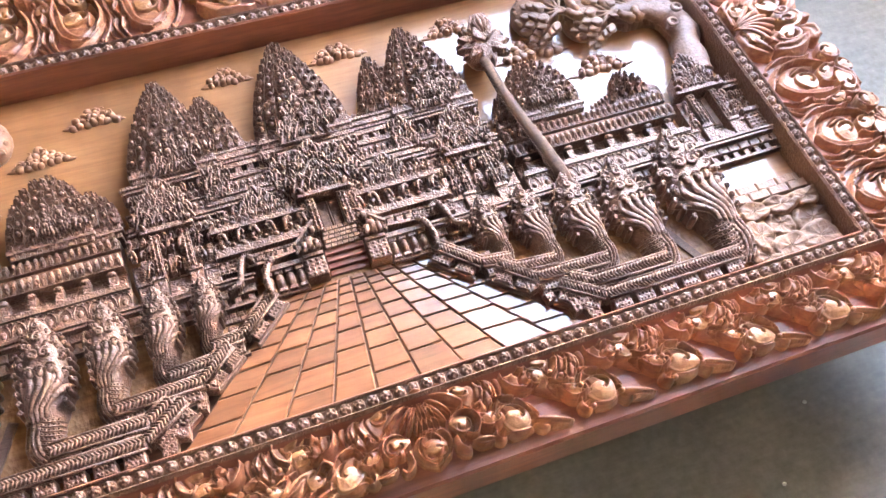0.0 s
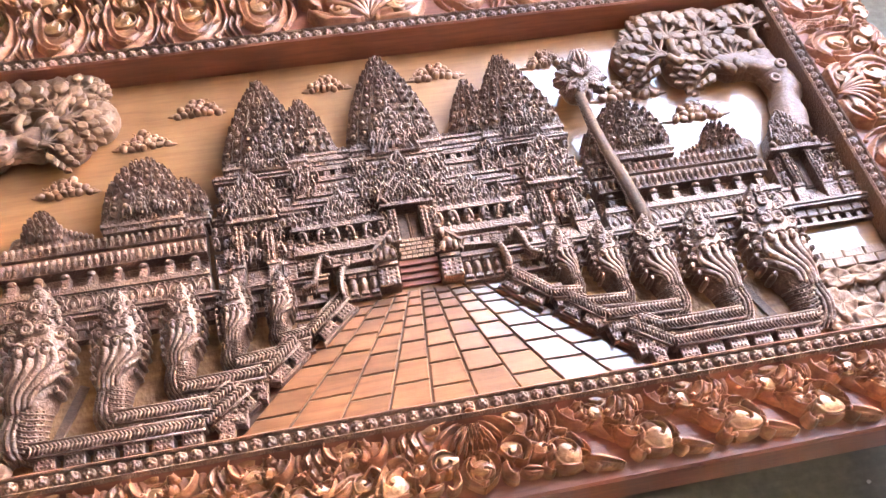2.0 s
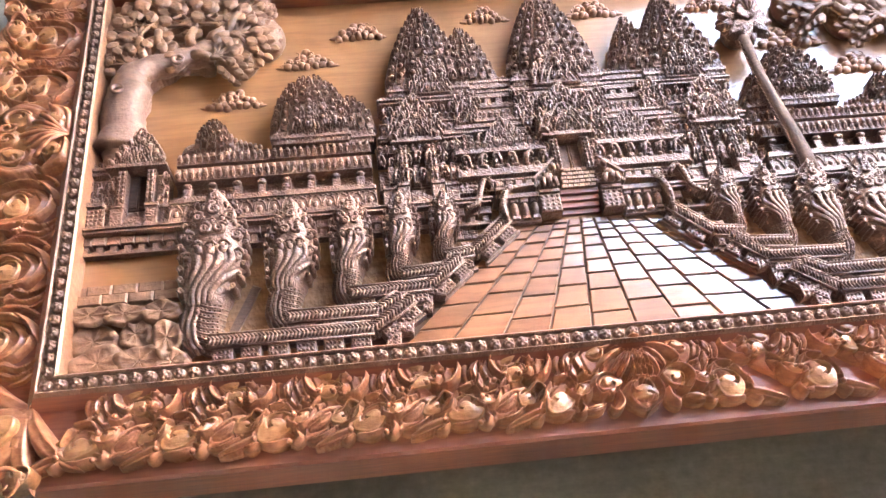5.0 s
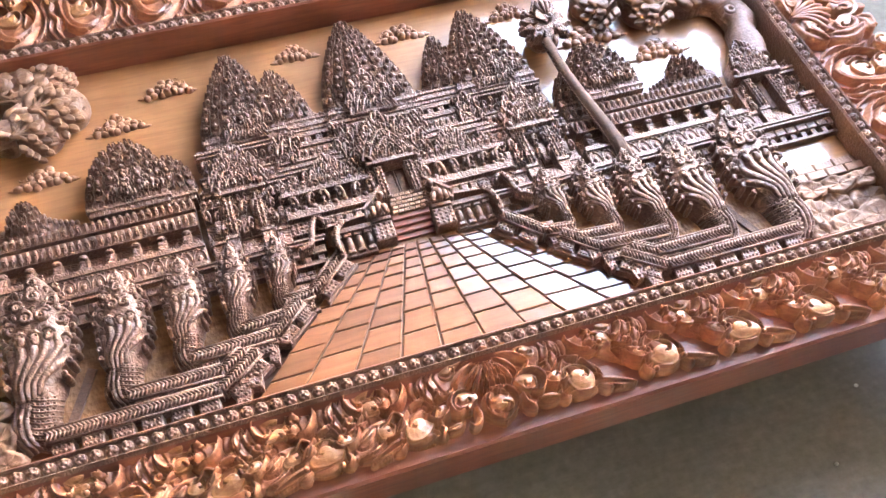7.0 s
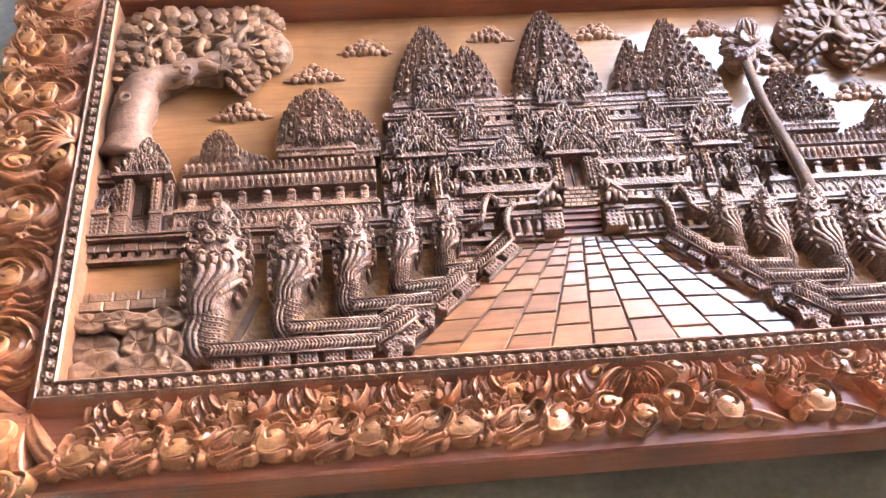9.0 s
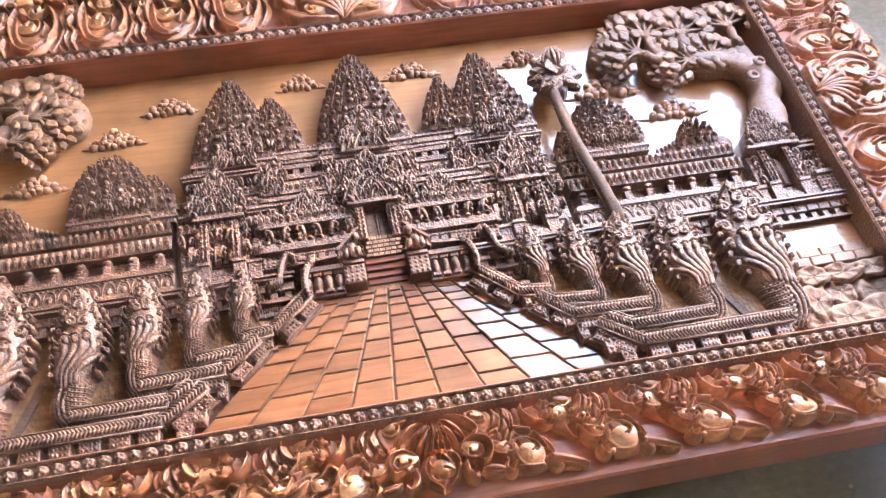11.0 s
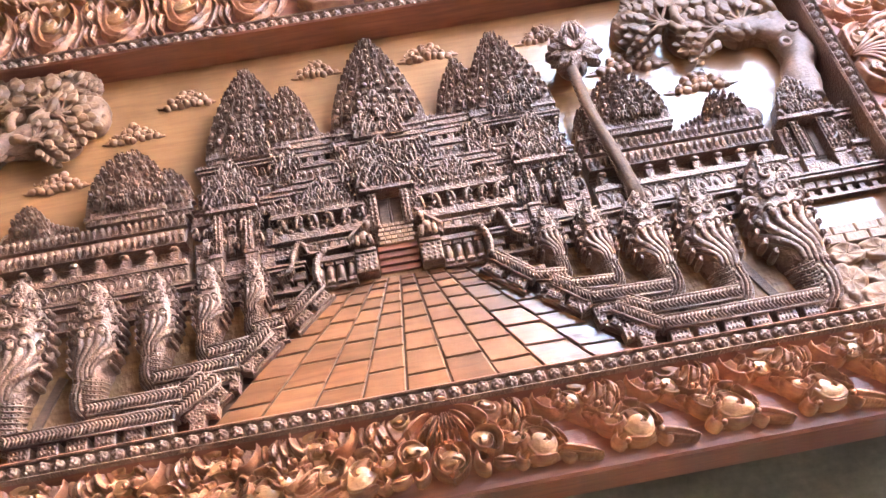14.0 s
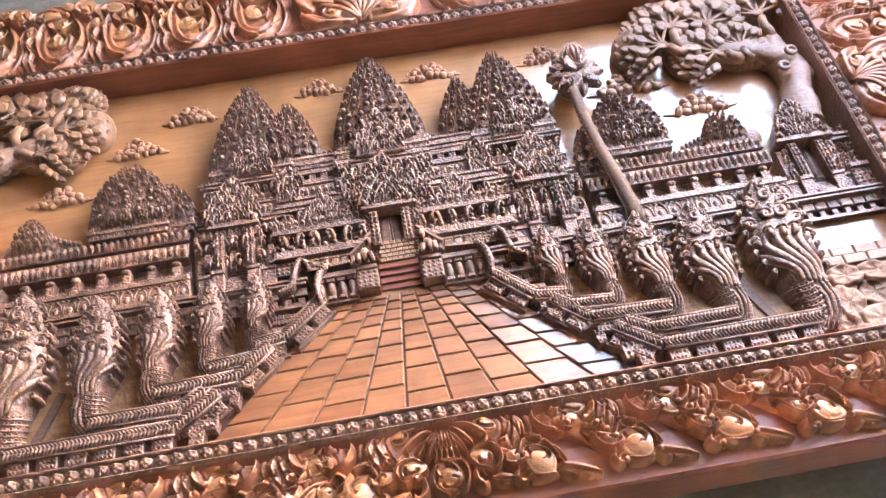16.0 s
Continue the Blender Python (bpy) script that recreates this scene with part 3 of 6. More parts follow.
    if curled:
        # an S-shaped curl with a small leaf fills the hollow between two scrolls
        lines += [([P(0.034, 0.060), P(0.062, 0.076), P(0.080, 0.092)], 0.0150, 0.0185, 0.0),
                  ([P(0.046, 0.066), P(0.036, 0.060), P(0.028, 0.050), P(0.016, 0.056), P(0.016, 0.072), P(0.032, 0.082), P(0.052, 0.082)], 0.0036, 0.0260, 0.0),
                  ([P(0.046, 0.084), P(0.062, 0.096), P(0.080, 0.098)], 0.0042, 0.0220, 0.3),
                  ([P(0.054, 0.064), P(0.064, 0.076), P(0.078, 0.082)], 0.0042, 0.0240, 0.3)]
    if tail:
        lines = [l for l in lines if sum(abs(p[0]) for p in l[0]) / len(l[0]) > 0.076 * k]
    a.strokes(lines, -0.004 * k, 0.216 * k, -0.112 * d, 0.001, z, 200, 96, floor=-0.014)
    bud(0.056, 0.010, 0.0122, 0.0285, -2.4, -1, 1.45, -0.15, 0.2)
    bud(0.052, 0.031, 0.0112, 0.0265, 2.6, 1, 1.45, -0.55, 0.3)
    if curled:
        bud(0.040, 0.069, 0.0098, 0.0240, 2.2, 1, 1.30, -0.40, 0.2)
    bud(0.091, 0.068, 0.0086, 0.0250, 0.4, 1, 1.35, -0.60, 0.2)
    bud(0.119, 0.077, 0.0155, 0.0295, 2.5, -1, 1.40, -0.50, 0.3)
    for u, v, h in () if tail else ((0.046, 0.036, 0.031), (0.066, 0.034, 0.032), (0.090, 0.053, 0.028), (0.097, 0.064, 0.032), (0.102, 0.097, 0.024), (0.145, 0.090, 0.026), (0.079, 0.043, 0.031)):
        a.blob((*P(u, v), z + h * 0.80), (0.0040, 0.0040, 0.0060), nu=9, nv=6)
    return a, buds


def scroll_high(L, D):
    """Scroll of the upright and upper rails: a smooth bowl in a thin rim with two buds, and a wavy tendril beside it."""
    a, buds = Geo(), []
    k, d, z = L / 0.12, D / 0.19, -0.030

    def P(u, v):
        return (u * k + jit(0.0010), -v * d + jit(0.0010))

    def bud(u, v, r, zz, h, hook, hand, stretch=1.0, rz=0.0):
        q = Geo()
        q.lobe(P(u, v), r * rnd.uniform(1.0, 1.08), zz, h, hook + jit(0.3), hand, stretch, rz + jit(0.25))
        buds.append(q)
    a.strokes([
        ([P(0.092, 0.110), P(0.070, 0.050), P(0.034, 0.066), P(0.026, 0.120)], 0.024, 0.007, 0.0),
        ([P(0.090, 0.152), P(0.101, 0.110), P(0.088, 0.048), P(0.056, 0.024), P(0.026, 0.046), P(0.014, 0.094), P(0.028, 0.140), P(0.046, 0.156)], 0.0042, 0.0195, 0.0),
        ([P(0.090, 0.130), P(0.084, 0.066), P(0.058, 0.042), P(0.032, 0.064)], 0.0066, 0.0130, 0.0),
        ([P(0.074, 0.006), P(0.062, 0.014), P(0.036, 0.030), P(0.014, 0.062)], 0.0044, 0.0150, 0.0),
        ([P(0.088, 0.003), P(0.104, 0.040), P(0.099, 0.066), P(0.113, 0.088), P(0.108, 0.112), P(0.124, 0.140)], 0.0044, 0.0200, 0.3),
        ([P(0.098, 0.003), P(0.116, 0.046), P(0.112, 0.072), P(0.126, 0.100)], 0.0042, 0.0160, 0.3),
        ([P(-0.010, 0.006), P(0.018, 0.012), P(0.044, 0.016)], 0.0120, 0.0110, 0.0),
        ([P(0.104, 0.010), P(0.122, 0.030), P(0.128, 0.056)], 0.0040, 0.0130, 0.3),
        ([P(0.020, 0.024), P(0.006, 0.046), P(0.000, 0.078), P(0.008, 0.112), P(0.002, 0.140)], 0.0044, 0.0150, 0.3),
        ([P(0.066, 0.124), P(0.078, 0.134), P(0.076, 0.150)], 0.0036, 0.0160, 0.0),
        ([P(0.040, 0.074), P(0.034, 0.094), P(0.042, 0.112)], 0.0032, 0.0150, 0.0),
        ([P(-0.004, 0.164), P(0.012, 0.156), P(0.030, 0.170), P(0.024, 0.188), P(0.006, 0.190)], 0.0036, 0.0190, 0.0),
        ([P(0.050, 0.166), P(0.078, 0.182), P(0.108, 0.176)], 0.0080, 0.0180, 0.35),
        ([P(0.044, 0.176), P(0.062, 0.192), P(0.092, 0.194)], 0.0060, 0.0130, 0.35),
        ([P(0.104, 0.146), P(0.114, 0.160), P(0.106, 0.176)], 0.0060, 0.0190, 0.3),
    ], -0.016 * k, 0.134 * k, -0.199 * d, 0.001, z, 110, 130, floor=-0.005)
    bud(0.061, 0.094, 0.0190, z + 0.002, 0.0150, 2.9, 1, 1.1, 0.3)
    bud(0.053, 0.140, 0.0150, z + 0.002, 0.0160, 2.2, -1, 1.25, 1.0)
    bud(0.013, 0.172, 0.0165, z + 0.002, 0.0190, 0.4, 1, 1.25, 0.6)
    bud(0.082, 0.164, 0.0170, z + 0.002, 0.0200, 5.0, 1, 1.35, 0.2)
    bud(0.112, 0.126, 0.0110, z + 0.002, 0.0180, 2.0, -1, 1.4, 1.2)
    bud(0.046, 0.188, 0.0120, z + 0.002, 0.0150, 3.6, 1, 1.3, -0.3)
    for u, v, h in ((0.090, 0.150, 0.026), (0.046, 0.156, 0.026), (0.113, 0.088, 0.023), (0.124, 0.140, 0.022), (0.024, 0.028, 0.012), (0.006, 0.190, 0.018)):
        a.blob((*P(u, v), z + h * 0.74), (0.0044, 0.0044, 0.0055), nu=9, nv=6)
    return a, buds


def frame_scroll(parent, m, kindfn, L, D, **more):
    a, buds = kindfn(L, D, **more)
    t = Matrix.Translation(-BASE) @ m
    sc = part("leaf_scroll", a.moved(t), LEAF, parent)
    for q in buds:
        part("bud", q.moved(t), BUD, sc)


MED = 0.755
MIRX = Matrix.Diagonal((-1, 1, 1, 1))
# bottom rail: scrolls run both ways from the middle flower
MIDB = 0.768
for i in range(5):
    frame_scroll(rails["bottom"], Matrix.Translation((0.880 + i * 0.125, -0.011, 0)), scroll_low, 0.125, 0.108)
for i in range(5):
    frame_scroll(rails["bottom"], Matrix.Translation((0.656 - i * 0.122, -0.011, 0)) @ MIRX, scroll_low, 0.122, 0.108, curled=True)
frame_scroll(rails["bottom"], Matrix.Translation((0.755, -0.011, 0)), scroll_low, 0.125, 0.108, tail=True)
frame_scroll(rails["bottom"], Matrix.Translation((0.781, -0.011, 0)) @ MIRX, scroll_low, 0.122, 0.108, tail=True)
for i in range(6):
    frame_scroll(rails["top"], Matrix.Translation((MED + 0.133 + i * 0.12, H + 0.016, 0)) @ Matrix.Diagonal((1, -1, 1, 1)), scroll_high, 0.12, 0.19)
    frame_scroll(rails["top"], Matrix.Translation((MED - 0.133 - i * 0.12, H + 0.016, 0)) @ pose(0, 0, 0, 0, 0, 180), scroll_high, 0.12, 0.19)
MIDL, MIDR = 0.412, 0.442
for i in range(-3, 4):
    if i == 0:
        continue
    sgn = 1 if i > 0 else -1
    m = Matrix.Translation((-0.016, MIDL + sgn * (0.060 + (abs(i) - 1) * 0.112), 0)) @ pose(0, 0, 0, 0, 0, -90)
    frame_scroll(rails["left"], m @ MIRX if sgn > 0 else m, scroll_high, 0.112, 0.150)
for i in (-4, -3, -2, -1, 1, 2):
    sgn = 1 if i > 0 else -1
    m = Matrix.Translation((W + 0.016, MIDR + sgn * (0.073 + (abs(i) - 1) * 0.118), 0)) @ pose(0, 0, 0, 0, 0, 90)
    frame_scroll(rails["right"], m @ MIRX if sgn < 0 else m, scroll_high, 0.118, 0.172)


def flower():
    """Middle flower of a rail: ribs that fan from the beads over a face-like bud with side volutes."""
    a, buds = Geo(), []
    z = -0.02

    def bud(pts, r, zz, h=0.65, lift=0.0):
        q = Geo()
        q.lobe(pts[0], r, zz - 0.006, 0.016, -0.6 if pts[0][0] > 0 else math.pi + 0.6, 1 if pts[0][0] > 0 else -1, 1.15)
        buds.append(q)
    a.strokes([([(s * 0.010, -0.012), (s * 0.040, -0.014), (s * 0.060, -0.030)], 0.010, 0.026, 0.3) for s in (-1, 1)] +
              [([(s * 0.052, -0.040), (s * 0.060, -0.062), (s * 0.044, -0.086)], 0.010, 0.022, 0.3) for s in (-1, 1)] +
              [([(s * 0.020, -0.050), (s * 0.034, -0.046), (s * 0.050, -0.056)], 0.008, 0.022, 0.3) for s in (-1, 1)] +
              [([(s * 0.022, -0.088), (s * 0.032, -0.098), (s * 0.050, -0.096)], 0.008, 0.016, 0.3) for s in (-1, 1)], -0.074, 0.074, -0.104, -0.004, z, floor=-0.030)
    for j in range(7):
        w = (j - 3) / 3
        pts = [(w * 0.040 * f ** 1.1, -0.008 - (0.050 - 0.020 * abs(w)) * f, z + 0.018 + 0.012 * math.sin(math.pi * f)) for f in [i / 7 for i in range(8)]]
        a.tube(pts, [0.0022 + 0.0022 * i / 7 for i in range(8)], 6)
    q = Geo()
    q.volute((0, -0.076), 0.021, z + 0.008, 0.019, math.pi / 2, 1, 0.9, 0.4)
    buds.append(q)
    for s in (-1, 1):
        a.curl((s * 0.010, -0.070), 0.010, 0.002, math.pi / 2, s * 1.1, z + 0.030, 0.0026, 6, 14)
        bud([(s * 0.034, -0.064), (s * 0.046, -0.076), (s * 0.040, -0.090), (s * 0.026, -0.094)], 0.0145, z + 0.014)
        bud([(s * 0.030, -0.022), (s * 0.044, -0.022), (s * 0.056, -0.034)], 0.0105, z + 0.020)
        a.curl((s * 0.034, -0.064), 0.0155, 0.012, math.pi / 2 - s * 0.4, -s * 0.7, z + 0.022, 0.0025, 6, 14)
        a.leaf((s * 0.030, -0.088), -math.pi / 2 + s * 0.5, 0.024, 0.014, z + 0.002, 0.012)
        a.leaf((s * 0.048, -0.050), -math.pi / 2 + s * 1.2, 0.024, 0.016, z + 0.006, 0.014)
    a.leaf((0, -0.090), -math.pi / 2, 0.020, 0.020, z + 0.004, 0.014)
    return a, buds


def heart_flower():
    """Middle flower of the bottom rail: a ribbed fan hanging from a knob over a heart-shaped bud, with rolled leaves at its sides."""
    a, buds = Geo(), []
    z = -0.036
    lines = [([(-0.009, -0.007), (0.009, -0.007)], 0.0085, 0.0300, 0.0),
             ([(0, -0.012), (0, -0.058)], 0.0130, 0.0170, 0.0),
             ([(0, -0.066), (0, -0.092)], 0.0165, 0.0190, 0.3),
             ([(-0.013, -0.057), (0.013, -0.057)], 0.0024, 0.0250, 0.0),
             ([(-0.014, -0.062), (0.014, -0.062)], 0.0024, 0.0240, 0.0)]
    for w in (-1.0, -0.5, 0.0, 0.5, 1.0):
        lines.append(([(w * 0.005, -0.014), (w * 0.009, -0.034), (w * 0.015, -0.054)], 0.0026, 0.0265, 0.0))
    for sg in (-1, 1):
        lines += [
            # fan leaves, rims of the heart, rolled side leaf and its foot
            ([(sg * 0.012, -0.006), (sg * 0.034, -0.006), (sg * 0.052, -0.012)], 0.0075, 0.0230, 0.0),
            ([(sg * 0.012, -0.012), (sg * 0.030, -0.019), (sg * 0.046, -0.034), (sg * 0.044, -0.040)], 0.0046, 0.0265, 0.0),
            ([(sg * 0.009, -0.016), (sg * 0.020, -0.028), (sg * 0.032, -0.042)], 0.0046, 0.0245, 0.2),
            ([(sg * 0.007, -0.020), (sg * 0.016, -0.036), (sg * 0.024, -0.050)], 0.0036, 0.0230, 0.2),
            ([(sg * 0.003, -0.074), (sg * 0.009, -0.077), (sg * 0.012, -0.071), (sg * 0.007, -0.065), (sg * 0.015, -0.064), (sg * 0.021, -0.076), (sg * 0.016, -0.093), (0, -0.105)], 0.0028, 0.0260, 0.0),
            ([(sg * 0.032, -0.062), (sg * 0.050, -0.066)], 0.0120, 0.0170, 0.0),
            ([(sg * 0.027, -0.056), (sg * 0.038, -0.047), (sg * 0.054, -0.050), (sg * 0.061, -0.064), (sg * 0.054, -0.078), (sg * 0.044, -0.074)], 0.0034, 0.0260, 0.0),
            ([(sg * 0.030, -0.074), (sg * 0.030, -0.090), (sg * 0.038, -0.098), (sg * 0.042, -0.092)], 0.0042, 0.0220, 0.0),
            ([(sg * 0.050, -0.088), (sg * 0.060, -0.092), (sg * 0.074, -0.093)], 0.0060, 0.0190, 0.4)]
    a.strokes(lines, -0.078, 0.078, -0.110, 0.001, z, 170, 120, floor=-0.014)
    for u, v, r, h, hook, hand, st, rz in ((0, -0.082, 0.0150, 0.0230, -1.57, 1, 1.0, 0.0), (0.040, -0.061, 0.0120, 0.0240, -0.6, -1, 1.3, -0.2), (-0.040, -0.061, 0.0120, 0.0240, 3.7, 1, 1.3, 0.2), (0.050, -0.016, 0.0110, 0.0250, -1.2, -1, 1.35, -0.5), (-0.050, -0.016, 0.0110, 0.0250, 4.3, 1, 1.35, 0.5)):
        q = Geo()
        q.lobe((u, v), r, z + 0.002, h, hook, hand, st, rz)
        buds.append(q)
    return a, buds


for side, shape, m in (("bottom", heart_flower, Matrix.Translation((MIDB, -0.010, 0.004)) @ Matrix.Diagonal((1.10, 1.0, 1.0, 1))), ("top", flower, Matrix.Translation((MED, H + 0.014, 0)) @ pose(0, 0, 0, 0, 0, 180) @ Matrix.Diagonal((1.7, 1.7, 1, 1))),
                       ("left", flower, Matrix.Translation((-0.014, MIDL, 0)) @ pose(0, 0, 0, 0, 0, -90) @ Matrix.Diagonal((1.05, 1.4, 1, 1))), ("right", flower, Matrix.Translation((W + 0.014, MIDR, 0)) @ pose(0, 0, 0, 0, 0, 90) @ Matrix.Diagonal((1.1, 1.6, 1, 1)))):
    a, buds = shape()
    t = Matrix.Translation(-BASE) @ m
    fl = part("middle_flower", a.moved(t), LEAF, rails[side])
    for q in buds:
        part("bud", q.moved(t), BUD, fl)
# corner leaves
for cx, cy, rz in ((-0.02, -0.02, -135), (W + 0.02, -0.02, -45), (-0.02, H + 0.02, 135), (W + 0.02, H + 0.02, 45)):
    a, buds = Geo(), []
    for j, w in enumerate((-0.98, -0.70, -0.42, -0.14, 0.14, 0.42, 0.70, 0.98)):
        a.leaf((0.01, 0), w, 0.135 - 0.03 * abs(w) + jit(0.012), 0.030, -0.030, 0.024, curve=0.5 * (1 if j % 2 else -1))
    for u, v, r in ((0.060, 0.0, 0.022), (0.115, 0.040, 0.018), (0.115, -0.040, 0.018), (0.155, 0.0, 0.016), (0.075, 0.070, 0.014), (0.075, -0.070, 0.014)):
        q = Geo()
        q.lobe((u, v), r, -0.018, 0.022, jit(3), 1 if v > 0 else -1, 1.4, jit(1.0), 0.3)
        buds.append(q)
    for s in (-1, 1):
        a.curl((0.09, s * 0.062), 0.022, 0.008, s * 1.2, s * 1.1, 0.0, 0.0036, 6, 16)
    t = Matrix.Translation(-BASE) @ pose(cx, cy, 0, 0, 0, rz)
    fl = part("corner_leaf", a.moved(t), LEAF, rails["bottom" if cy < 0 else "top"])
    for q in buds:
        part("bud", q.moved(t), BUD, fl)


# ---------------------------------------------------------------- temple carving helpers
def figure(g, x, y, z, s, lean=0.0):
    """A tiny chiselled finial: a block with a crest that rises and hooks over, and a leaf curl at its foot."""
    k = 1 if rnd.random() < 0.5 else -1
    g.wedge((x, y - 0.1 * s, z - 0.1 * s), 0.62 * s, 0.80 * s, 0.36 * s, lean * 0.4, 1.0)
    h = z + 0.30 * s + jit(0.05) * s
    q = rnd.uniform(0.9, 1.15) * s
    g.tube([(x - k * 0.22 * q, y - 0.48 * q, h - 0.1 * s), (x - k * 0.16 * q, y - 0.05 * q, h + 0.06 * s), (x - k * 0.04 * q, y + 0.36 * q, h + 0.10 * s), (x + k * 0.20 * q, y + 0.46 * q, h + 0.06 * s),
            (x + k * 0.34 * q, y + 0.26 * q, h), (x + k * 0.28 * q, y + 0.06 * q, h - 0.06 * s)], [0.13 * q, 0.17 * q, 0.16 * q, 0.15 * q, 0.13 * q, 0.08 * q], 6)
    g.tube([(x + k * 0.06 * q, y - 0.10 * q, h - 0.04 * s), (x + k * 0.26 * q, y - 0.28 * q, h), (x + k * 0.20 * q, y - 0.46 * q, h - 0.04 * s)], [0.10 * q, 0.14 * q, 0.08 * q], 5)


def clutter(g, x0, x1, y0, y1, z, step=0.013, s=0.012, dz=0.004):
    """Rows of tiny ornaments crowded on a face."""
    ny = max(1, round((y1 - y0) / step))
    for j in range(ny):
        nx = max(1, round((x1 - x0) / (step * 0.85)))
        for i in range(nx):
            x = x0 + (i + 0.5 + 0.25 * (j % 2)) * (x1 - x0) / nx + jit(0.002)
            if x < x1:
                figure(g, x, y0 + (j + 0.4) * (y1 - y0) / ny + jit(0.002), z + jit(dz), s * rnd.uniform(0.8, 1.15), jit(0.5))


def mould(g, x0, x1, y0, y1, z0, z1, n=3):
    """A band of stepped horizontal mouldings."""
    hgt = (y1 - y0) / n
    for i in range(n):
        o = 0.003 * (i % 2)
        g.box(x0 - o, x1 + o, y0 + i * hgt + 0.0008, y0 + (i + 1) * hgt - 0.0008, z0, z1 + o, 0.0012)


def teeth(g, x0, x1, y0, y1, z, step=0.0104, h=0.008):
    """A roof edge of rounded upright tiles side by side."""
    g.box(x0, x1, y0, y0 + (y1 - y0) * 0.25, BG, z + 0.002, 0.001)
    g.box(x0, x1, y0 + (y1 - y0) * 0.2, y1, BG, z - 0.003, 0.001)
    n = max(2, round((x1 - x0) / step))
    for i in range(n):
        x = x0 + (i + 0.5) * (x1 - x0) / n
        g.blob((x + jit(0.0006), (y0 + y1) / 2, z), (step * 0.38, (y1 - y0) * 0.47, h), rz=jit(0.12), tilt=-0.25, nu=6, nv=5)
        g.wedge((x + jit(0.0005), y0 + (y1 - y0) * 0.24, z + 0.003), step * 0.74, (y1 - y0) * 0.36, h * 0.6, jit(0.12))


def tower(cx, y0, y1, half, depth=None, tiers=11, cols=9, blunt=1.5):
    """Lotus-bud tower: a half-round core on straight cheeks, with tiers of upturned antefixes side by side."""
    depth = depth or half * 0.42
    lift = 0.022
    g = Geo()

    def rad(f):
        return half * (0.05 + 0.95 * max(0.0, 1 - f ** blunt) ** (0.92 if blunt < 2 else 0.74))

    def core(u, v):
        a = math.pi * (u * 1.24 - 0.12)
        r = rad(v * 0.97) * 0.80
        z = depth / half * r * max(0.0, math.sin(a)) ** 0.7 + lift
        return (cx - r * math.cos(max(0, min(math.pi, a))), y0 + v * (y1 - y0) * 0.985, BG - 0.002 + max(0.0, z if 0 <= a <= math.pi else 0.0))
    g.grid(core, 20, 18)
    y, i, hs = y0, 0, [1.0 - 0.35 * q / max(1, tiers - 1) for q in range(tiers)]
    unit = (y1 - y0) * 0.97 / sum(hs)
    for i, hh in enumerate(hs):
        th = unit * hh
        f = (y + th * 0.45 - y0) / (y1 - y0)
        r = rad(f)
        k = max(5, round(cols * (0.62 + 0.38 * r / half)))
        for j in range(k):
            a = math.pi * (j + 0.5) / k
            wx = math.pi * r / k * 0.5 * (0.42 + 0.58 * math.sin(a))
            x, z = cx - r * math.cos(a), BG + lift + depth / half * r * math.sin(a) ** 0.7
            rz = -0.40 * math.cos(a)
            # a stubby tile with an overhanging pointed lip, and a small shield cut on its face
            g.wedge((x + jit(0.0005), y + th * 0.46 + jit(0.0007), z), wx * 1.50, th * rnd.uniform(0.70, 0.82), 0.0098, rz + jit(0.08), rnd.uniform(1.2, 1.7))
            if 0 < j < k - 1:
                g.blob((x + jit(0.0008), y + th * 0.62, z + 0.0090), (wx * 0.50, th * 0.24, 0.0052), rz + jit(0.3), 0.2, 6, 4)
        if i < tiers - 2:
            figure(g, cx + jit(0.001), y + th * 0.42, BG + lift + depth * (r / half) + 0.004, th * 0.60, jit(0.3))
        y += th
    g.tube([(cx, y1 - unit * 0.9, BG + lift + 0.006), (cx, y1 - unit * 0.3, BG + lift + 0.010), (cx, y1 + 0.003, BG + lift + 0.006)], [0.0075, 0.0062, 0.0014], 8)
    return g


def pediment(g, cx, y0, y1, half, z):
    """Flame-edged gable over a doorway."""
    n = 9
    for i in range(n):
        f = i / (n - 1) * 2 - 1
        top = y0 + (y1 - y0) * (1 - abs(f) ** 1.3)
        g.blob((cx + f * half, top, z + 0.002), (half / n * 1.2, 0.009, 0.008), rz=-f * 0.6, nu=6, nv=4)
    g.prism([(cx - half, y0), (cx + half, y0), (cx + half * 0.55, y0 + (y1 - y0) * 0.6), (cx, y1 - 0.004), (cx - half * 0.55, y0 + (y1 - y0) * 0.6)], BG, z - 0.004, 0.002)
    h = (y1 - y0)
    for j in range(4):
        w = half * (1 - j / 4.4)
        clutter(g, cx - w, cx + w, y0 + j * h / 4.6, y0 + (j + 1) * h / 4.6, z, 0.012, 0.0115, 0.003)


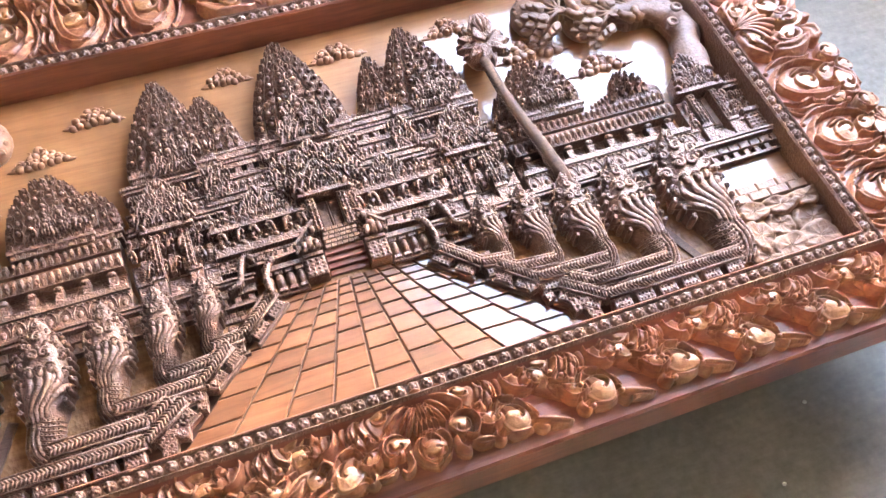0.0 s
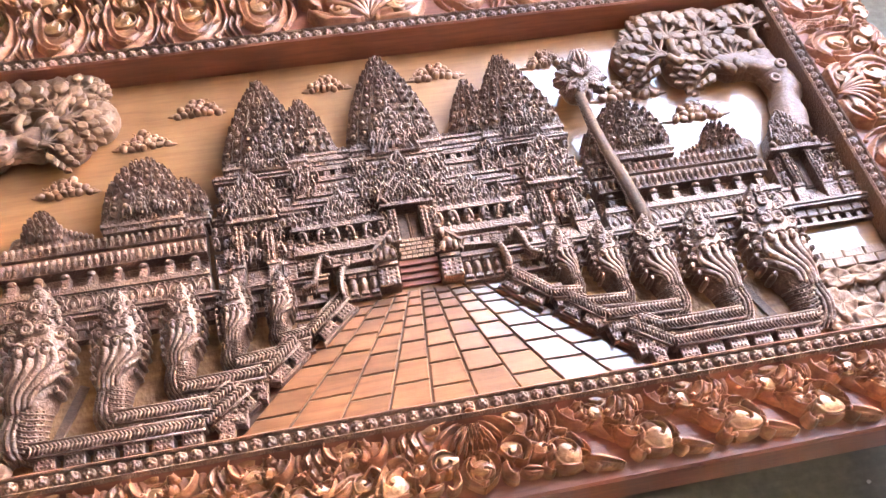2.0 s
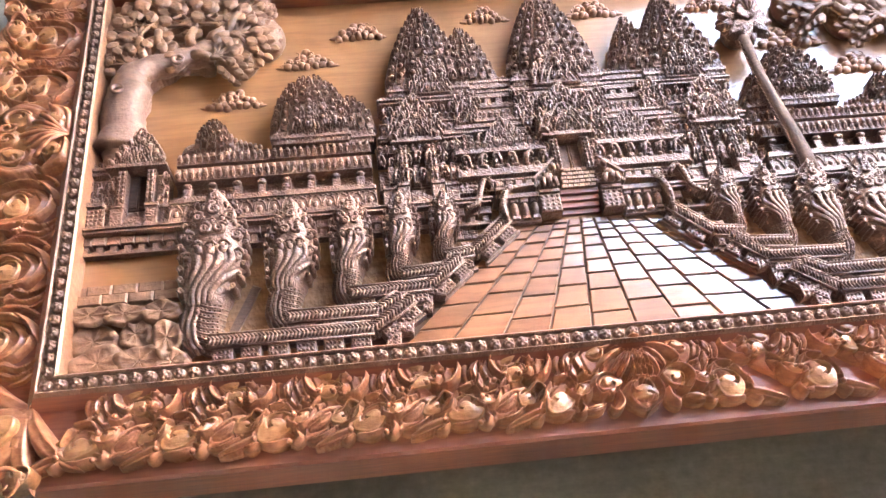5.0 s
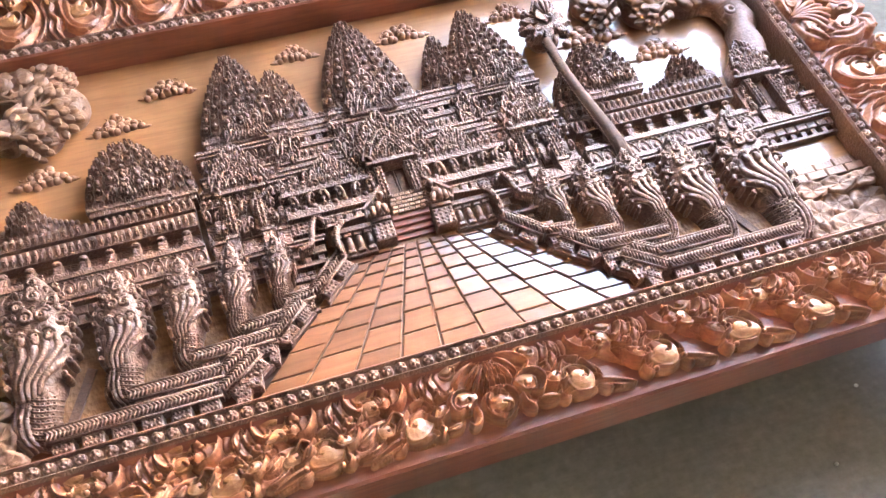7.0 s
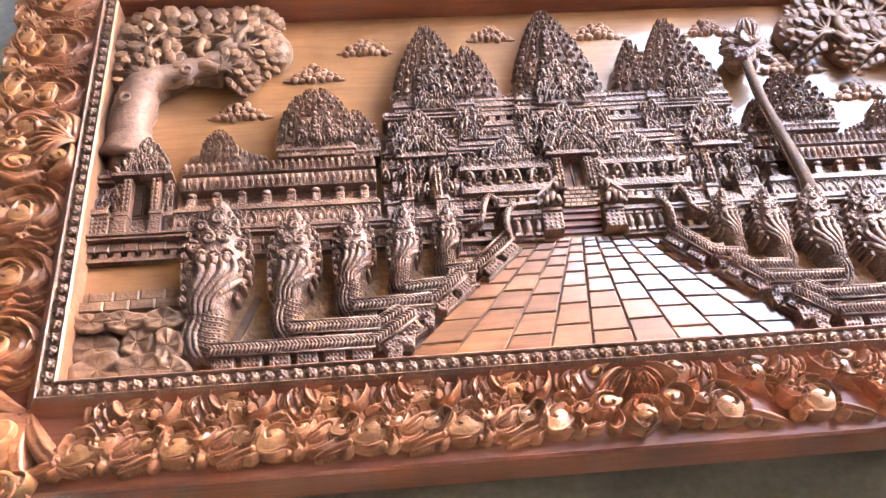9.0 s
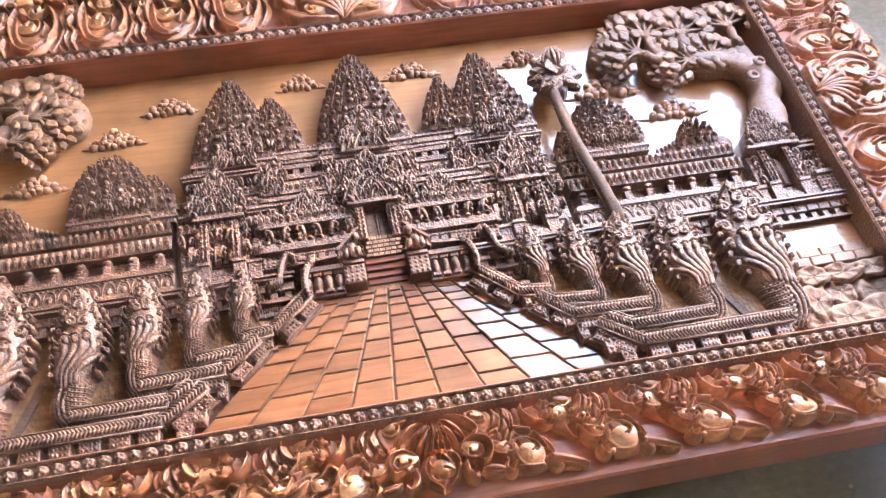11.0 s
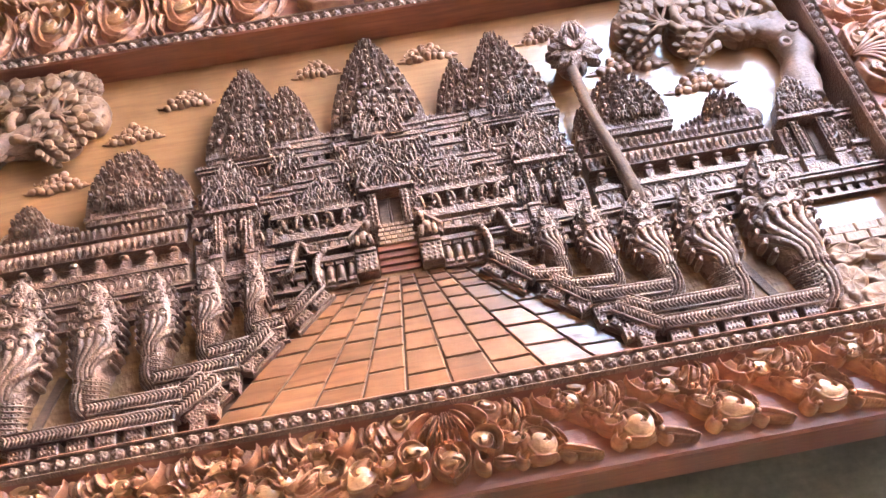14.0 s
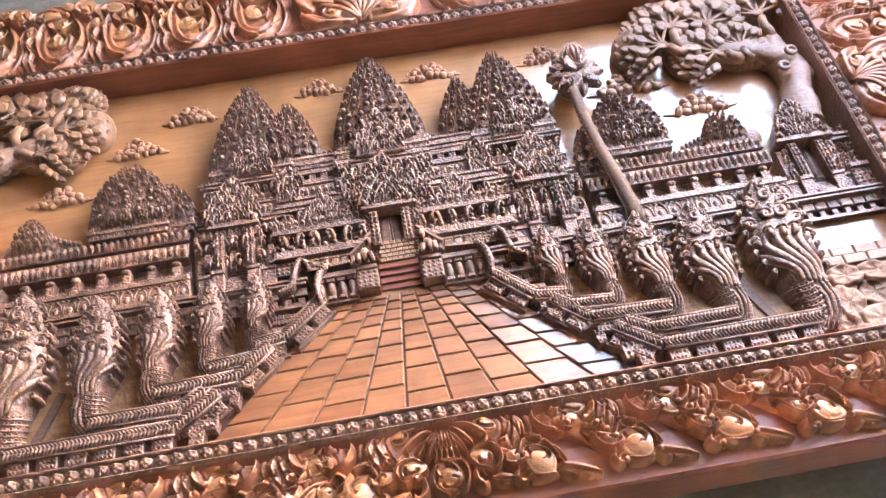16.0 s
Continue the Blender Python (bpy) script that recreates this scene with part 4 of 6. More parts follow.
def arches(g, cx, y0, y1, half, z):
    """A gable of nested pointed arches with hooked flames along its edge and small figures within."""
    h = y1 - y0

    def arc(k, lift):
        return [(cx + half * k * q, y0 + h * (0.08 + 0.90 * k * (1 - abs(q) ** 1.7)) - h * 0.06, z + lift) for q in [-1 + 2 * i / 16 for i in range(17)]]
    for k, r, lift in ((1.0, 0.0022, 0.000), (0.72, 0.0020, 0.001), (0.46, 0.0018, 0.002)):
        g.tube(arc(k, lift), r, 6)
    edge = arc(1.06, 0.001)
    for i in range(1, 16):
        figure(g, edge[i][0] + jit(0.001), edge[i][1] + 0.004, z + jit(0.001), 0.0120 if i != 8 else 0.016, (8 - i) * 0.12)
    for k, n in ((0.86, 7), (0.58, 5), (0.28, 2)):
        row = arc(k, 0.003)
        for i in range(n):
            p = row[round(1 + 14 * (i + 0.5) / n)]
            figure(g, p[0] + jit(0.001), p[1] - 0.001, z + 0.001 + jit(0.001), 0.0105, jit(0.5))


def doorway(cx, y_sill, y_lintel, y_top, half, wide, z, steps_to=None):
    """Gate: jambs with ribs, dark opening, lintel, gable, and a flight of steps between plinths."""
    g = Geo()
    z -= 0.008
    zb = z - 0.026
    for k in (-1, 1):
        g.box(cx + k * half, cx + k * (half + 0.013), y_sill, y_lintel, BG, z - 0.006, 0.0015)
        for r in range(2):
            xx = cx + k * (half + 0.0035 + r * 0.006)
            g.tube([(xx, y_sill + 0.003, z - 0.005), (xx, y_lintel - 0.003, z - 0.005)], 0.0016, 5)
            for q in range(7):
                g.blob((xx, y_sill + 0.004 + (y_lintel - y_sill - 0.008) * (q + 0.5) / 7, z - 0.0035), (0.0026, 0.0030, 0.0020), nu=6, nv=4)
        g.box(cx + k * (half + 0.014), cx + k * wide, y_sill, y_lintel - 0.004, BG, z - 0.018, 0.0015)
        clutter(g, min(cx + k * (half + 0.014), cx + k * wide), max(cx + k * (half + 0.014), cx + k * wide), y_sill + 0.006, y_lintel - 0.004, z - 0.016, 0.014, 0.013, 0.003)
    # leaf of the door, set back
    g.box(cx - half, cx + half, y_sill, y_lintel, BG, zb - 0.004, 0.001)
    g.box(cx - half * 0.12, cx + half * 0.12, y_sill, y_lintel - 0.003, BG, zb + 0.001, 0.001)
    for k in (-1, 1):
        g.box(cx + k * half * 0.25, cx + k * half * 0.8, y_sill + 0.004, y_lintel - 0.006, BG, zb - 0.001, 0.001)
    g.box(cx - wide, cx + wide, y_lintel, y_lintel + 0.006, BG, z + 0.002, 0.0015)
    g.box(cx - wide * 0.9, cx + wide * 0.9, y_lintel + 0.006, y_lintel + 0.011, BG, z - 0.001, 0.0015)
    pediment(g, cx, y_lintel + 0.011, y_top, wide * 0.82, z - 0.002)
    if steps_to is not None:
        n = 5
        for i in range(n):
            y0 = steps_to + (y_sill - steps_to) * i / n
            g.box(cx - half, cx + half, y0, y0 + (y_sill - steps_to) / n - 0.0006, BG, z - 0.004 - 0.0055 * i, 0.0012)
        for k in (-1, 1):
            for j, (a0, a1) in enumerate(((half + 0.001, half + 0.020), (half + 0.022, half + 0.042))):
                za = z - 0.004 - 0.008 * j
                g.box(cx + k * a0, cx + k * a1, steps_to, y_sill - 0.003, BG, za - 0.003, 0.0015)
                g.box(cx + k * (a0 - 0.001), cx + k * (a1 + 0.001), y_sill - 0.006, y_sill, BG, za, 0.001)
                g.box(cx + k * (a0 - 0.001), cx + k * (a1 + 0.001), steps_to, steps_to + 0.005, BG, za, 0.001)
    return g


def rosette(g, x0, x1, y0, y1, z):
    """Fine diaper carving on a plinth."""
    x0, x1 = min(x0, x1), max(x0, x1)
    nx, ny = max(1, round((x1 - x0) / 0.0075)), max(1, round((y1 - y0) / 0.0075))
    for i in range(nx):
        for j in range(ny):
            c = (x0 + (i + 0.5) * (x1 - x0) / nx, y0 + (j + 0.5) * (y1 - y0) / ny)
            g.blob((*c, z), (0.0030, 0.0030, 0.0022), rz=0.7, nu=5, nv=4)


def frieze(g, x0, x1, y0, y1, z):
    """Wall with a row of pointed arches in low relief between two courses."""
    g.box(x0, x1, y0, y1, BG, z, 0.001)
    g.box(x0, x1, y1 - 0.006, y1, BG, z + 0.005, 0.001)
    g.box(x0, x1, y0, y0 + 0.005, BG, z + 0.006, 0.001)
    n = max(2, round((x1 - x0) / 0.021))
    for i in range(n):
        c = x0 + (i + 0.5) * (x1 - x0) / n
        r = (x1 - x0) / n * 0.46
        pts = [(c - r * math.cos(math.pi * k / 8), y0 + 0.008 + (y1 - y0 - 0.018) * math.sin(math.pi * k / 8) ** 0.7, z + 0.001) for k in range(9)]
        g.tube(pts, 0.0016, 5)
        g.blob((c, y0 + 0.014, z), (r * 0.5, 0.007, 0.003), nu=6, nv=4)
    m = round((x1 - x0) / 0.008)
    for i in range(m):
        g.blob((x0 + (i + 0.5) * (x1 - x0) / m, y1 - 0.009, z + 0.002), (0.003, 0.002, 0.002), nu=5, nv=4)


def dentils(g, x0, x1, y0, y1, z, step=0.0200):
    """Low fence: a jointed coping on short square posts with dark openings."""
    h = y1 - y0
    n = max(2, round((x1 - x0) / step))
    w = (x1 - x0) / n
    for i in range(n):
        x = x0 + i * w
        g.box(x + 0.0005, x + w - 0.0005, y1 - h * 0.46, y1, BG, z + jit(0.0006), 0.0014)
        g.box(x + w * 0.26, x + w * 0.74, y0, y1 - h * 0.46, BG, z - 0.004, 0.001)
    g.box(x0, x1, y0, y0 + h * 0.16, BG, z - 0.003, 0.001)
    g.box(x0, x1, y0, y1 - h * 0.46, BG, z - 0.016, 0.001)


# towers (the two flanking pairs mirror each other)
for cx, y0, y1, half, tiers, cols in ((AX + 0.003, 0.482, 0.697, 0.076, 11, 9), (0.538, 0.480, 0.670, 0.067, 10, 9), (0.968, 0.478, 0.662, 0.070, 10, 9),
                                      (0.604, 0.484, 0.612, 0.050, 7, 8), (0.895, 0.484, 0.612, 0.046, 7, 8),
                                      (0.344, 0.402, 0.522, 0.062, 7, 9), (0.400, 0.400, 0.470, 0.044, 4, 8),
                                      (1.150, 0.406, 0.515, 0.062, 7, 9), (1.098, 0.402, 0.462, 0.040, 4, 8),
                                      (0.190, 0.388, 0.442, 0.028, 4, 7), (1.302, 0.388, 0.440, 0.034, 4, 7)):
    g = tower(cx, y0, y1, half, tiers=tiers, cols=cols, blunt=2.4 if y0 < 0.45 else 1.55)
    # band and crowd of ornaments at the foot
    mould(g, cx - half * 0.97, cx + half * 0.97, y0 - 0.024, y0 + 0.003, BG, BG + 0.014 + half * 0.42, 3)
    for q in range(3):
        n = max(4, round(half * 2 / 0.0085))
        for i in range(n):
            g.wedge((cx - half * 0.95 + (i + 0.5) * half * 1.9 / n + jit(0.001), y0 - 0.020 + q * 0.009, BG + 0.014 + half * 0.42), 0.0062, 0.0075, 0.0035, jit(0.2))
    if half > 0.05:
        z = BG + 0.022 + half * 0.42
        for k in range(4):
            w = half * (0.62 - 0.13 * k)
            clutter(g, cx - w + 0.008, cx + w + 0.008, y0 + 0.012 * k, y0 + 0.012 * (k + 1), z + 0.002, 0.011, 0.012, 0.003)
    pp("temple_tower", g, STAIN_CLEAR, "dark stained lotus-bud tower with tiers of upturned tiles")

# low curved roofs beside the outer small towers
for x0, x1, sgn in ((0.215, 0.262, 1), (1.232, 1.280, -1)):
    g = Geo()
    for i in range(7):
        f = i / 6
        x = x0 + (x1 - x0) * (f if sgn > 0 else 1 - f)
        yy = 0.418 - 0.026 * f ** 0.6
        g.box(x - 0.0035, x + 0.0035, 0.384, yy, BG, BG + 0.022 - 0.002 * i, 0.001)
        g.blob((x, yy, BG + 0.02), (0.004, 0.006, 0.005), nu=6, nv=4)
    pp("curved_roof", g, STAIN)
for x in (0.155, 1.352):
    g = Geo()
    g.blob((x, 0.398, BG + 0.004), (0.020, 0.020, 0.016), nu=12, nv=7)
    pp("rounded_roof", g, STAIN)

# upper galleries between the towers
for x0, x1 in ((0.586, 0.700), (0.796, 0.910)):
    g = Geo()
    teeth(g, x0 - 0.01, x1 + 0.01, 0.484, 0.502, BG + 0.026, 0.0095, 0.006)
    mould(g, x0 - 0.015, x1 + 0.015, 0.458, 0.484, BG, BG + 0.036, 4)
    g.box(x0, x1, 0.428, 0.458, BG, BG + 0.018, 0.001)
    for i in range(6):
        x = x0 + (i + 0.5) * (x1 - x0) / 6
        g.box(x - 0.0055, x + 0.0055, 0.428, 0.458, BG, BG + 0.032, 0.001)
    g.box(x0, x1, 0.449, 0.458, BG, BG + 0.034, 0.001)
    g.box(x0, x1, 0.428, 0.438, BG, BG + 0.034, 0.001)
    g.box(x0, x1, 0.400, 0.428, BG, BG + 0.030, 0.001)
    teeth(g, x0, x1, 0.400, 0.424, BG + 0.034, 0.0100, 0.006)
    mould(g, x0 - 0.012, x1 + 0.012, 0.374, 0.398, BG, BG + 0.040, 4)
    pp("upper_gallery", g, STAIN)
    g = Geo()
    clutter(g, x0 - 0.012, x0 + 0.030, 0.392, 0.456, BG + 0.038, 0.014, 0.013)
    clutter(g, x1 - 0.030, x1 + 0.012, 0.392, 0.456, BG + 0.038, 0.014, 0.013)
    teeth(g, x0 - 0.020, x1 + 0.012, 0.336, 0.356, BG + 0.042, 0.0105, 0.007)
    clutter(g, x0 - 0.020, x1 + 0.012, 0.356, 0.372, BG + 0.038, 0.014, 0.012)
    pp("ornament_band", g, STAIN)
    g = Geo()
    g.box(x0 - 0.02, x1 + 0.02, 0.276, 0.336, BG, BG + 0.024, 0.001)
    n = 6
    for i in range(n):
        x = x0 - 0.015 + (i + 0.5) * (x1 - x0 + 0.03) / n
        g.box(x - 0.005, x + 0.005, 0.296, 0.332, BG, BG + 0.040, 0.0012)
        figure(g, x, 0.312, BG + 0.044, 0.018, jit(0.5))
    g.box(x0 - 0.02, x1 + 0.02, 0.328, 0.336, BG, BG + 0.046, 0.001)
    g.box(x0 - 0.02, x1 + 0.02, 0.284, 0.298, BG, BG + 0.046, 0.001)
    g.box(x0 - 0.02, x1 + 0.02, 0.262, 0.284, BG, BG + 0.034, 0.001)
    rosette(g, x0 - 0.02, x1 + 0.02, 0.263, 0.283, BG + 0.034)
    for i in range(9):
        g.blob((x0 - 0.015 + (i + 0.5) * (x1 - x0 + 0.03) / 9, 0.300, BG + 0.046), (0.005, 0.004, 0.004), nu=6, nv=4)
    pp("pillared_gallery", g, STAIN)

# ornaments over the shoulders of the inner gates
for x0, x1 in ((0.455, 0.590), (0.905, 1.040)):
    g = Geo()
    mould(g, x0, x1, 0.444, 0.460, BG, BG + 0.040, 3)
    teeth(g, x0, x1, 0.384, 0.403, BG + 0.034, 0.0100, 0.007)
    mould(g, x0, x1, 0.403, 0.412, BG, BG + 0.030, 2)
    teeth(g, x0 + 0.004, x1 - 0.004, 0.412, 0.430, BG + 0.030, 0.0100, 0.007)
    clutter(g, x0, x1, 0.430, 0.445, BG + 0.030, 0.014, 0.012)
    mould(g, x0 - 0.004, x1 + 0.004, 0.366, 0.382, BG, BG + 0.040, 3)
    teeth(g, x0 - 0.01, x1 + 0.01, 0.344, 0.364, BG + 0.038, 0.0105, 0.007)
    clutter(g, x0 - 0.01, x1 + 0.01, 0.324, 0.344, BG + 0.036, 0.016, 0.014)
    g.box(x0 - 0.01, x1 + 0.01, 0.286, 0.322, BG, BG + 0.024, 0.001)
    for i in range(7):
        x = x0 + (i + 0.5) * (x1 - x0) / 7
        g.box(x - 0.004, x + 0.004, 0.288, 0.322, BG, BG + 0.036, 0.001)
        figure(g, x + 0.008, 0.302, BG + 0.038, 0.014, jit(0.4))
    pp("gate_wing", g, STAIN)

g = Geo()
mould(g, AX - 0.075, AX + 0.075, 0.440, 0.462, BG, BG + 0.044, 3)
clutter(g, AX - 0.070, AX + 0.070, 0.346, 0.442, BG + 0.040, 0.015, 0.0145)
g.box(AX - 0.07, AX + 0.07, 0.270, 0.346, BG, BG + 0.020, 0.001)
pp("gate_wing", g, STAIN)
# gates
for cx, ys, yl, yt, half, wide, z, st in ((0.508, 0.284, 0.357, 0.440, 0.016, 0.040, -0.008, 0.240), (0.987, 0.280, 0.352, 0.430, 0.016, 0.042, -0.008, 0.246),
                                          (AX - 0.002, 0.280, 0.342, 0.440, 0.018, 0.042, 0.000, None),
                                          (0.078, 0.288, 0.352, 0.405, 0.015, 0.046, -0.012, 0.243), (1.414, 0.284, 0.352, 0.410, 0.015, 0.046, -0.012, 0.243)):
    pp("temple_gate", doorway(cx, ys, yl, yt, half, wide, z, st), STAIN, "dark carved temple gate with a gable over a set-back door")

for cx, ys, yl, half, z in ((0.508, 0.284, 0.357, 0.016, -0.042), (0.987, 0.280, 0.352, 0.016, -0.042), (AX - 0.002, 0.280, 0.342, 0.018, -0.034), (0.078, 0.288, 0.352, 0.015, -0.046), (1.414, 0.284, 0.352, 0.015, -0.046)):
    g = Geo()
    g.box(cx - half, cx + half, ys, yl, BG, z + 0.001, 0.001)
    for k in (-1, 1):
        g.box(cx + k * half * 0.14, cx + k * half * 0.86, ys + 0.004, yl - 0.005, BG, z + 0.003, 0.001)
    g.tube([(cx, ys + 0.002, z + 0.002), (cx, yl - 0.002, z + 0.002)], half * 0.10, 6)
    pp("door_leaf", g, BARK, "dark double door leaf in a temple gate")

for cx, y0, y1, half, z in ((AX, 0.452, 0.530, 0.040, 0.004), (AX - 0.002, 0.352, 0.432, 0.046, 0.006), (0.508, 0.366, 0.440, 0.044, -0.004), (0.987, 0.362, 0.436, 0.044, -0.004),
                            (0.540, 0.456, 0.512, 0.034, -0.004), (0.966, 0.454, 0.510, 0.034, -0.004), (0.082, 0.362, 0.412, 0.034, -0.010), (1.414, 0.362, 0.425, 0.036, -0.010),
                            (0.346, 0.388, 0.436, 0.030, -0.014), (1.150, 0.390, 0.436, 0.030, -0.014), (0.645, 0.340, 0.384, 0.030, -0.012), (0.852, 0.340, 0.384, 0.030, -0.012)):
    g = Geo()
    g.prism([(cx - half, y0), (cx + half, y0), (cx + half * 0.7, y0 + (y1 - y0) * 0.65), (cx, y1), (cx - half * 0.7, y0 + (y1 - y0) * 0.65)], BG, z - 0.015, 0.002)
    arches(g, cx, y0, y1, half, z - 0.012)
    pp("gable", g, STAIN_CLEAR, "dark carved gable of nested flame-edged arches")

# plain wings that close the ends beside the outer gates
for x0, x1 in ((0.000, 0.034), (1.462, W)):
    g = Geo()
    g.box(x0, x1, 0.246, 0.286, BG, BG + 0.036, 0.001)
    rosette(g, x0, x1, 0.248, 0.284, BG + 0.036)
    g.box(x0, x1, 0.286, 0.294, BG, BG + 0.042, 0.001)
    g.box(x0, x1, 0.294, 0.348, BG, BG + 0.022, 0.001)
    clutter(g, x0 + 0.002, x1, 0.296, 0.344, BG + 0.024, 0.015, 0.014, 0.003)
    mould(g, x0, x1, 0.348, 0.362, BG, BG + 0.034, 2)
    clutter(g, x0 + 0.002, x1, 0.364, 0.384, BG + 0.024, 0.014, 0.014, 0.003)
    pp("gate_wing", g, STAIN)

# long galleries
for x0, x1 in ((0.135, 0.436), (1.058, 1.352)):
    g = Geo()
    teeth(g, x0, x1, 0.358, 0.382, BG + 0.030, 0.0105, 0.008)
    pp("gallery_roof", g, STAIN_SOFT)
    g = Geo()
    teeth(g, x0, x1, 0.322, 0.350, BG + 0.036, 0.0105, 0.008)
    g.box(x0, x1, 0.348, 0.358, BG, BG + 0.024, 0.001)
    pp("gallery_roof", g, STAIN_SOFT)
    g = Geo()
    g.box(x0, x1, 0.288, 0.324, BG, BG + 0.016, 0.001)
    for i in range(8):
        x = x0 + (i + 0.5) * (x1 - x0) / 8
        g.box(x - 0.006, x + 0.006, 0.290, 0.318, BG, BG + 0.032, 0.0015)
        g.blob((x, 0.316, BG + 0.032), (0.008, 0.005, 0.005), nu=6, nv=4)
        g.blob((x, 0.292, BG + 0.034), (0.009, 0.005, 0.005), nu=6, nv=4)
    g.box(x0, x1, 0.284, 0.291, BG, BG + 0.040, 0.001)
    pp("colonnade", g, STAIN)
    g = Geo()
    frieze(g, x0 - 0.004, x1 + 0.004, 0.246, 0.284, BG + 0.040)
    pp("frieze_wall", g, STAIN_SOFT, "stained wall with a row of pointed arches in low relief")
# platform edge and low fence in front of the galleries
for x0, x1 in ((0.0, 0.610), (0.885, W)):
    g = Geo()
    mould(g, x0, x1, 0.236, 0.246, BG, BG + 0.044, 2)
    dentils(g, x0, x1, 0.206, 0.236, BG + 0.034)
    pp("low_fence", g, STAIN_SOFT, "stained low fence with a coping on short posts")

# middle stairs, landing and balustrades
g = Geo()
g.box(AX - 0.060, AX + 0.060, 0.190, 0.199, BG, BG + 0.008, 0.001)
stair = pp("middle_stair", g, STAIN_SOFT, "reddish brown carved stair at the head of the causeway")
for i in range(6):
    g = Geo()
    g.box(AX - 0.030, AX + 0.030, 0.199 + i * 0.009, 0.2075 + i * 0.009, BG, BG + 0.010 + 0.0055 * i, 0.001)
    pp("step", g, FRAME, parent=stair)
for k in (-1, 1):
    g = Geo()
    x0, x1 = AX + k * 0.032, AX + k * 0.064
    g.box(x0, x1, 0.212, 0.244, BG, BG + 0.042, 0.0015)
    g.box(x0, x1, 0.244, 0.250, BG, BG + 0.046, 0.001)
    rosette(g, x0, x1, 0.213, 0.243, BG + 0.042)
    a0, a1 = AX + k * 0.064, AX + k * 0.126
    g.box(a0, a1, 0.240, 0.248, BG, BG + 0.044, 0.001)
    g.box(a0, a1, 0.203, 0.210, BG, BG + 0.030, 0.001)
    railing = pp("balustrade", g, STAIN_SOFT, "stained balustrade with turned balusters beside the stair")
    for i in range(4):
        x = a0 + (i + 0.5) * (a1 - a0) / 4
        g = Geo()
        g.blob((x, 0.225, BG + 0.028), (0.0068, 0.017, 0.012), nu=10, nv=6)
        g.box(x - 0.006, x + 0.006, 0.234, 0.240, BG, BG + 0.040, 0.001)
        g.box(x - 0.006, x + 0.006, 0.207, 0.213, BG, BG + 0.036, 0.001)
        pp("baluster", g, STAIN_SOFT, parent=railing)
    # sloping hand rail and crouched beast on the landing
    g = Geo()
    top, low, end = (AX + k * 0.034, 0.300), (AX + k * 0.070, 0.264), (AX + k * 0.130, 0.259)
    for o in (0.0, 0.012):
        g.bar((top[0], top[1] - o), (low[0], low[1] - o), 0.0042, BG + 0.030, BG + 0.056 - 0.4 * o, 0.001)
    g.bar((low[0], low[1] - 0.006), (end[0], end[1] - 0.006), 0.005, BG, BG + 0.052, 0.001)
    rail_part = pp("hand_rail", g, STAIN_SOFT)
    for i in range(5):
        f = (i + 0.4) / 5
        x, y = top[0] + (low[0] - top[0]) * f, top[1] + (low[1] - top[1]) * f
        g = Geo()
        g.box(x - 0.002, x + 0.002, y - 0.014, y, BG + 0.02, BG + 0.052, 0.0008)
        pp("rail_post", g, STAIN_SOFT, parent=rail_part)
    for i in range(4):
        x = low[0] + (end[0] - low[0]) * (i + 0.5) / 4
        g = Geo()
        g.box(x - 0.0055, x + 0.0055, 0.258, 0.270, BG, BG + 0.050, 0.0016)
        g.box(x - 0.0062, x + 0.0062, 0.268, 0.271, BG, BG + 0.052, 0.001)
        pp("rail_post", g, STAIN_SOFT, parent=rail_part)
    g = Geo()
    g.blob((AX + k * 0.048, 0.262, BG + 0.052), (0.009, 0.012, 0.011), rz=k * 0.3, nu=10, nv=6)
    g.blob((AX + k * 0.040, 0.280, BG + 0.060), (0.006, 0.007, 0.007), nu=10, nv=6)
    g.tube([(AX + k * 0.040, 0.262, BG + 0.058), (AX + k * 0.036, 0.248, BG + 0.056)], [0.005, 0.004], 6)
    g.tube([(AX + k * 0.056, 0.262, BG + 0.058), (AX + k * 0.058, 0.248, BG + 0.056)], [0.005, 0.004], 6)
    pp("beast_statue", g, STAIN_SOFT)
# small paving before the middle gate
g = Geo()
for j in range(5):
    for i in range(6):
        x0 = AX - 0.026 + i * 0.0088 + 0.002 * (j % 2)
        g.box(x0, x0 + 0.0080, 0.252 + j * 0.0068, 0.2580 + j * 0.0068, BG, BG + 0.043 + 0.001 * j, 0.0006)
pp("landing_paving", g, LOTUS)

# ---------------------------------------------------------------- causeway of separate slabs
TY0, TY1 = 0.010, 0.208
TZ = BG + 0.022


NEAR = (0.464, 0.529, 0.600, 0.666, 0.727, 0.789, 0.852, 0.915, 0.985, 1.042)    # joints at the beads
FAR = (0.640, 0.682, 0.706, 0.726, 0.744, 0.764, 0.785, 0.808, 0.836, 0.864)     # the same joints at the steps
# heights of the cross joints, column by column
ROWS = ((0.045, 0.080, 0.111, 0.136, 0.159, 0.179, 0.193), (0.060, 0.093, 0.122, 0.148, 0.171, 0.189, 0.202), (0.049, 0.083, 0.113, 0.139, 0.160, 0.177, 0.192, 0.202),
        (0.061, 0.095, 0.124, 0.148, 0.165, 0.182, 0.195), (0.048, 0.085, 0.112, 0.135, 0.159, 0.177, 0.190, 0.201), (0.063, 0.095, 0.123, 0.147, 0.170, 0.185, 0.197),
        (0.046, 0.081, 0.108, 0.135, 0.157, 0.175, 0.188, 0.200), (0.060, 0.094, 0.122, 0.146, 0.169, 0.183, 0.195), (0.045, 0.078, 0.104, 0.131, 0.154, 0.172, 0.188))
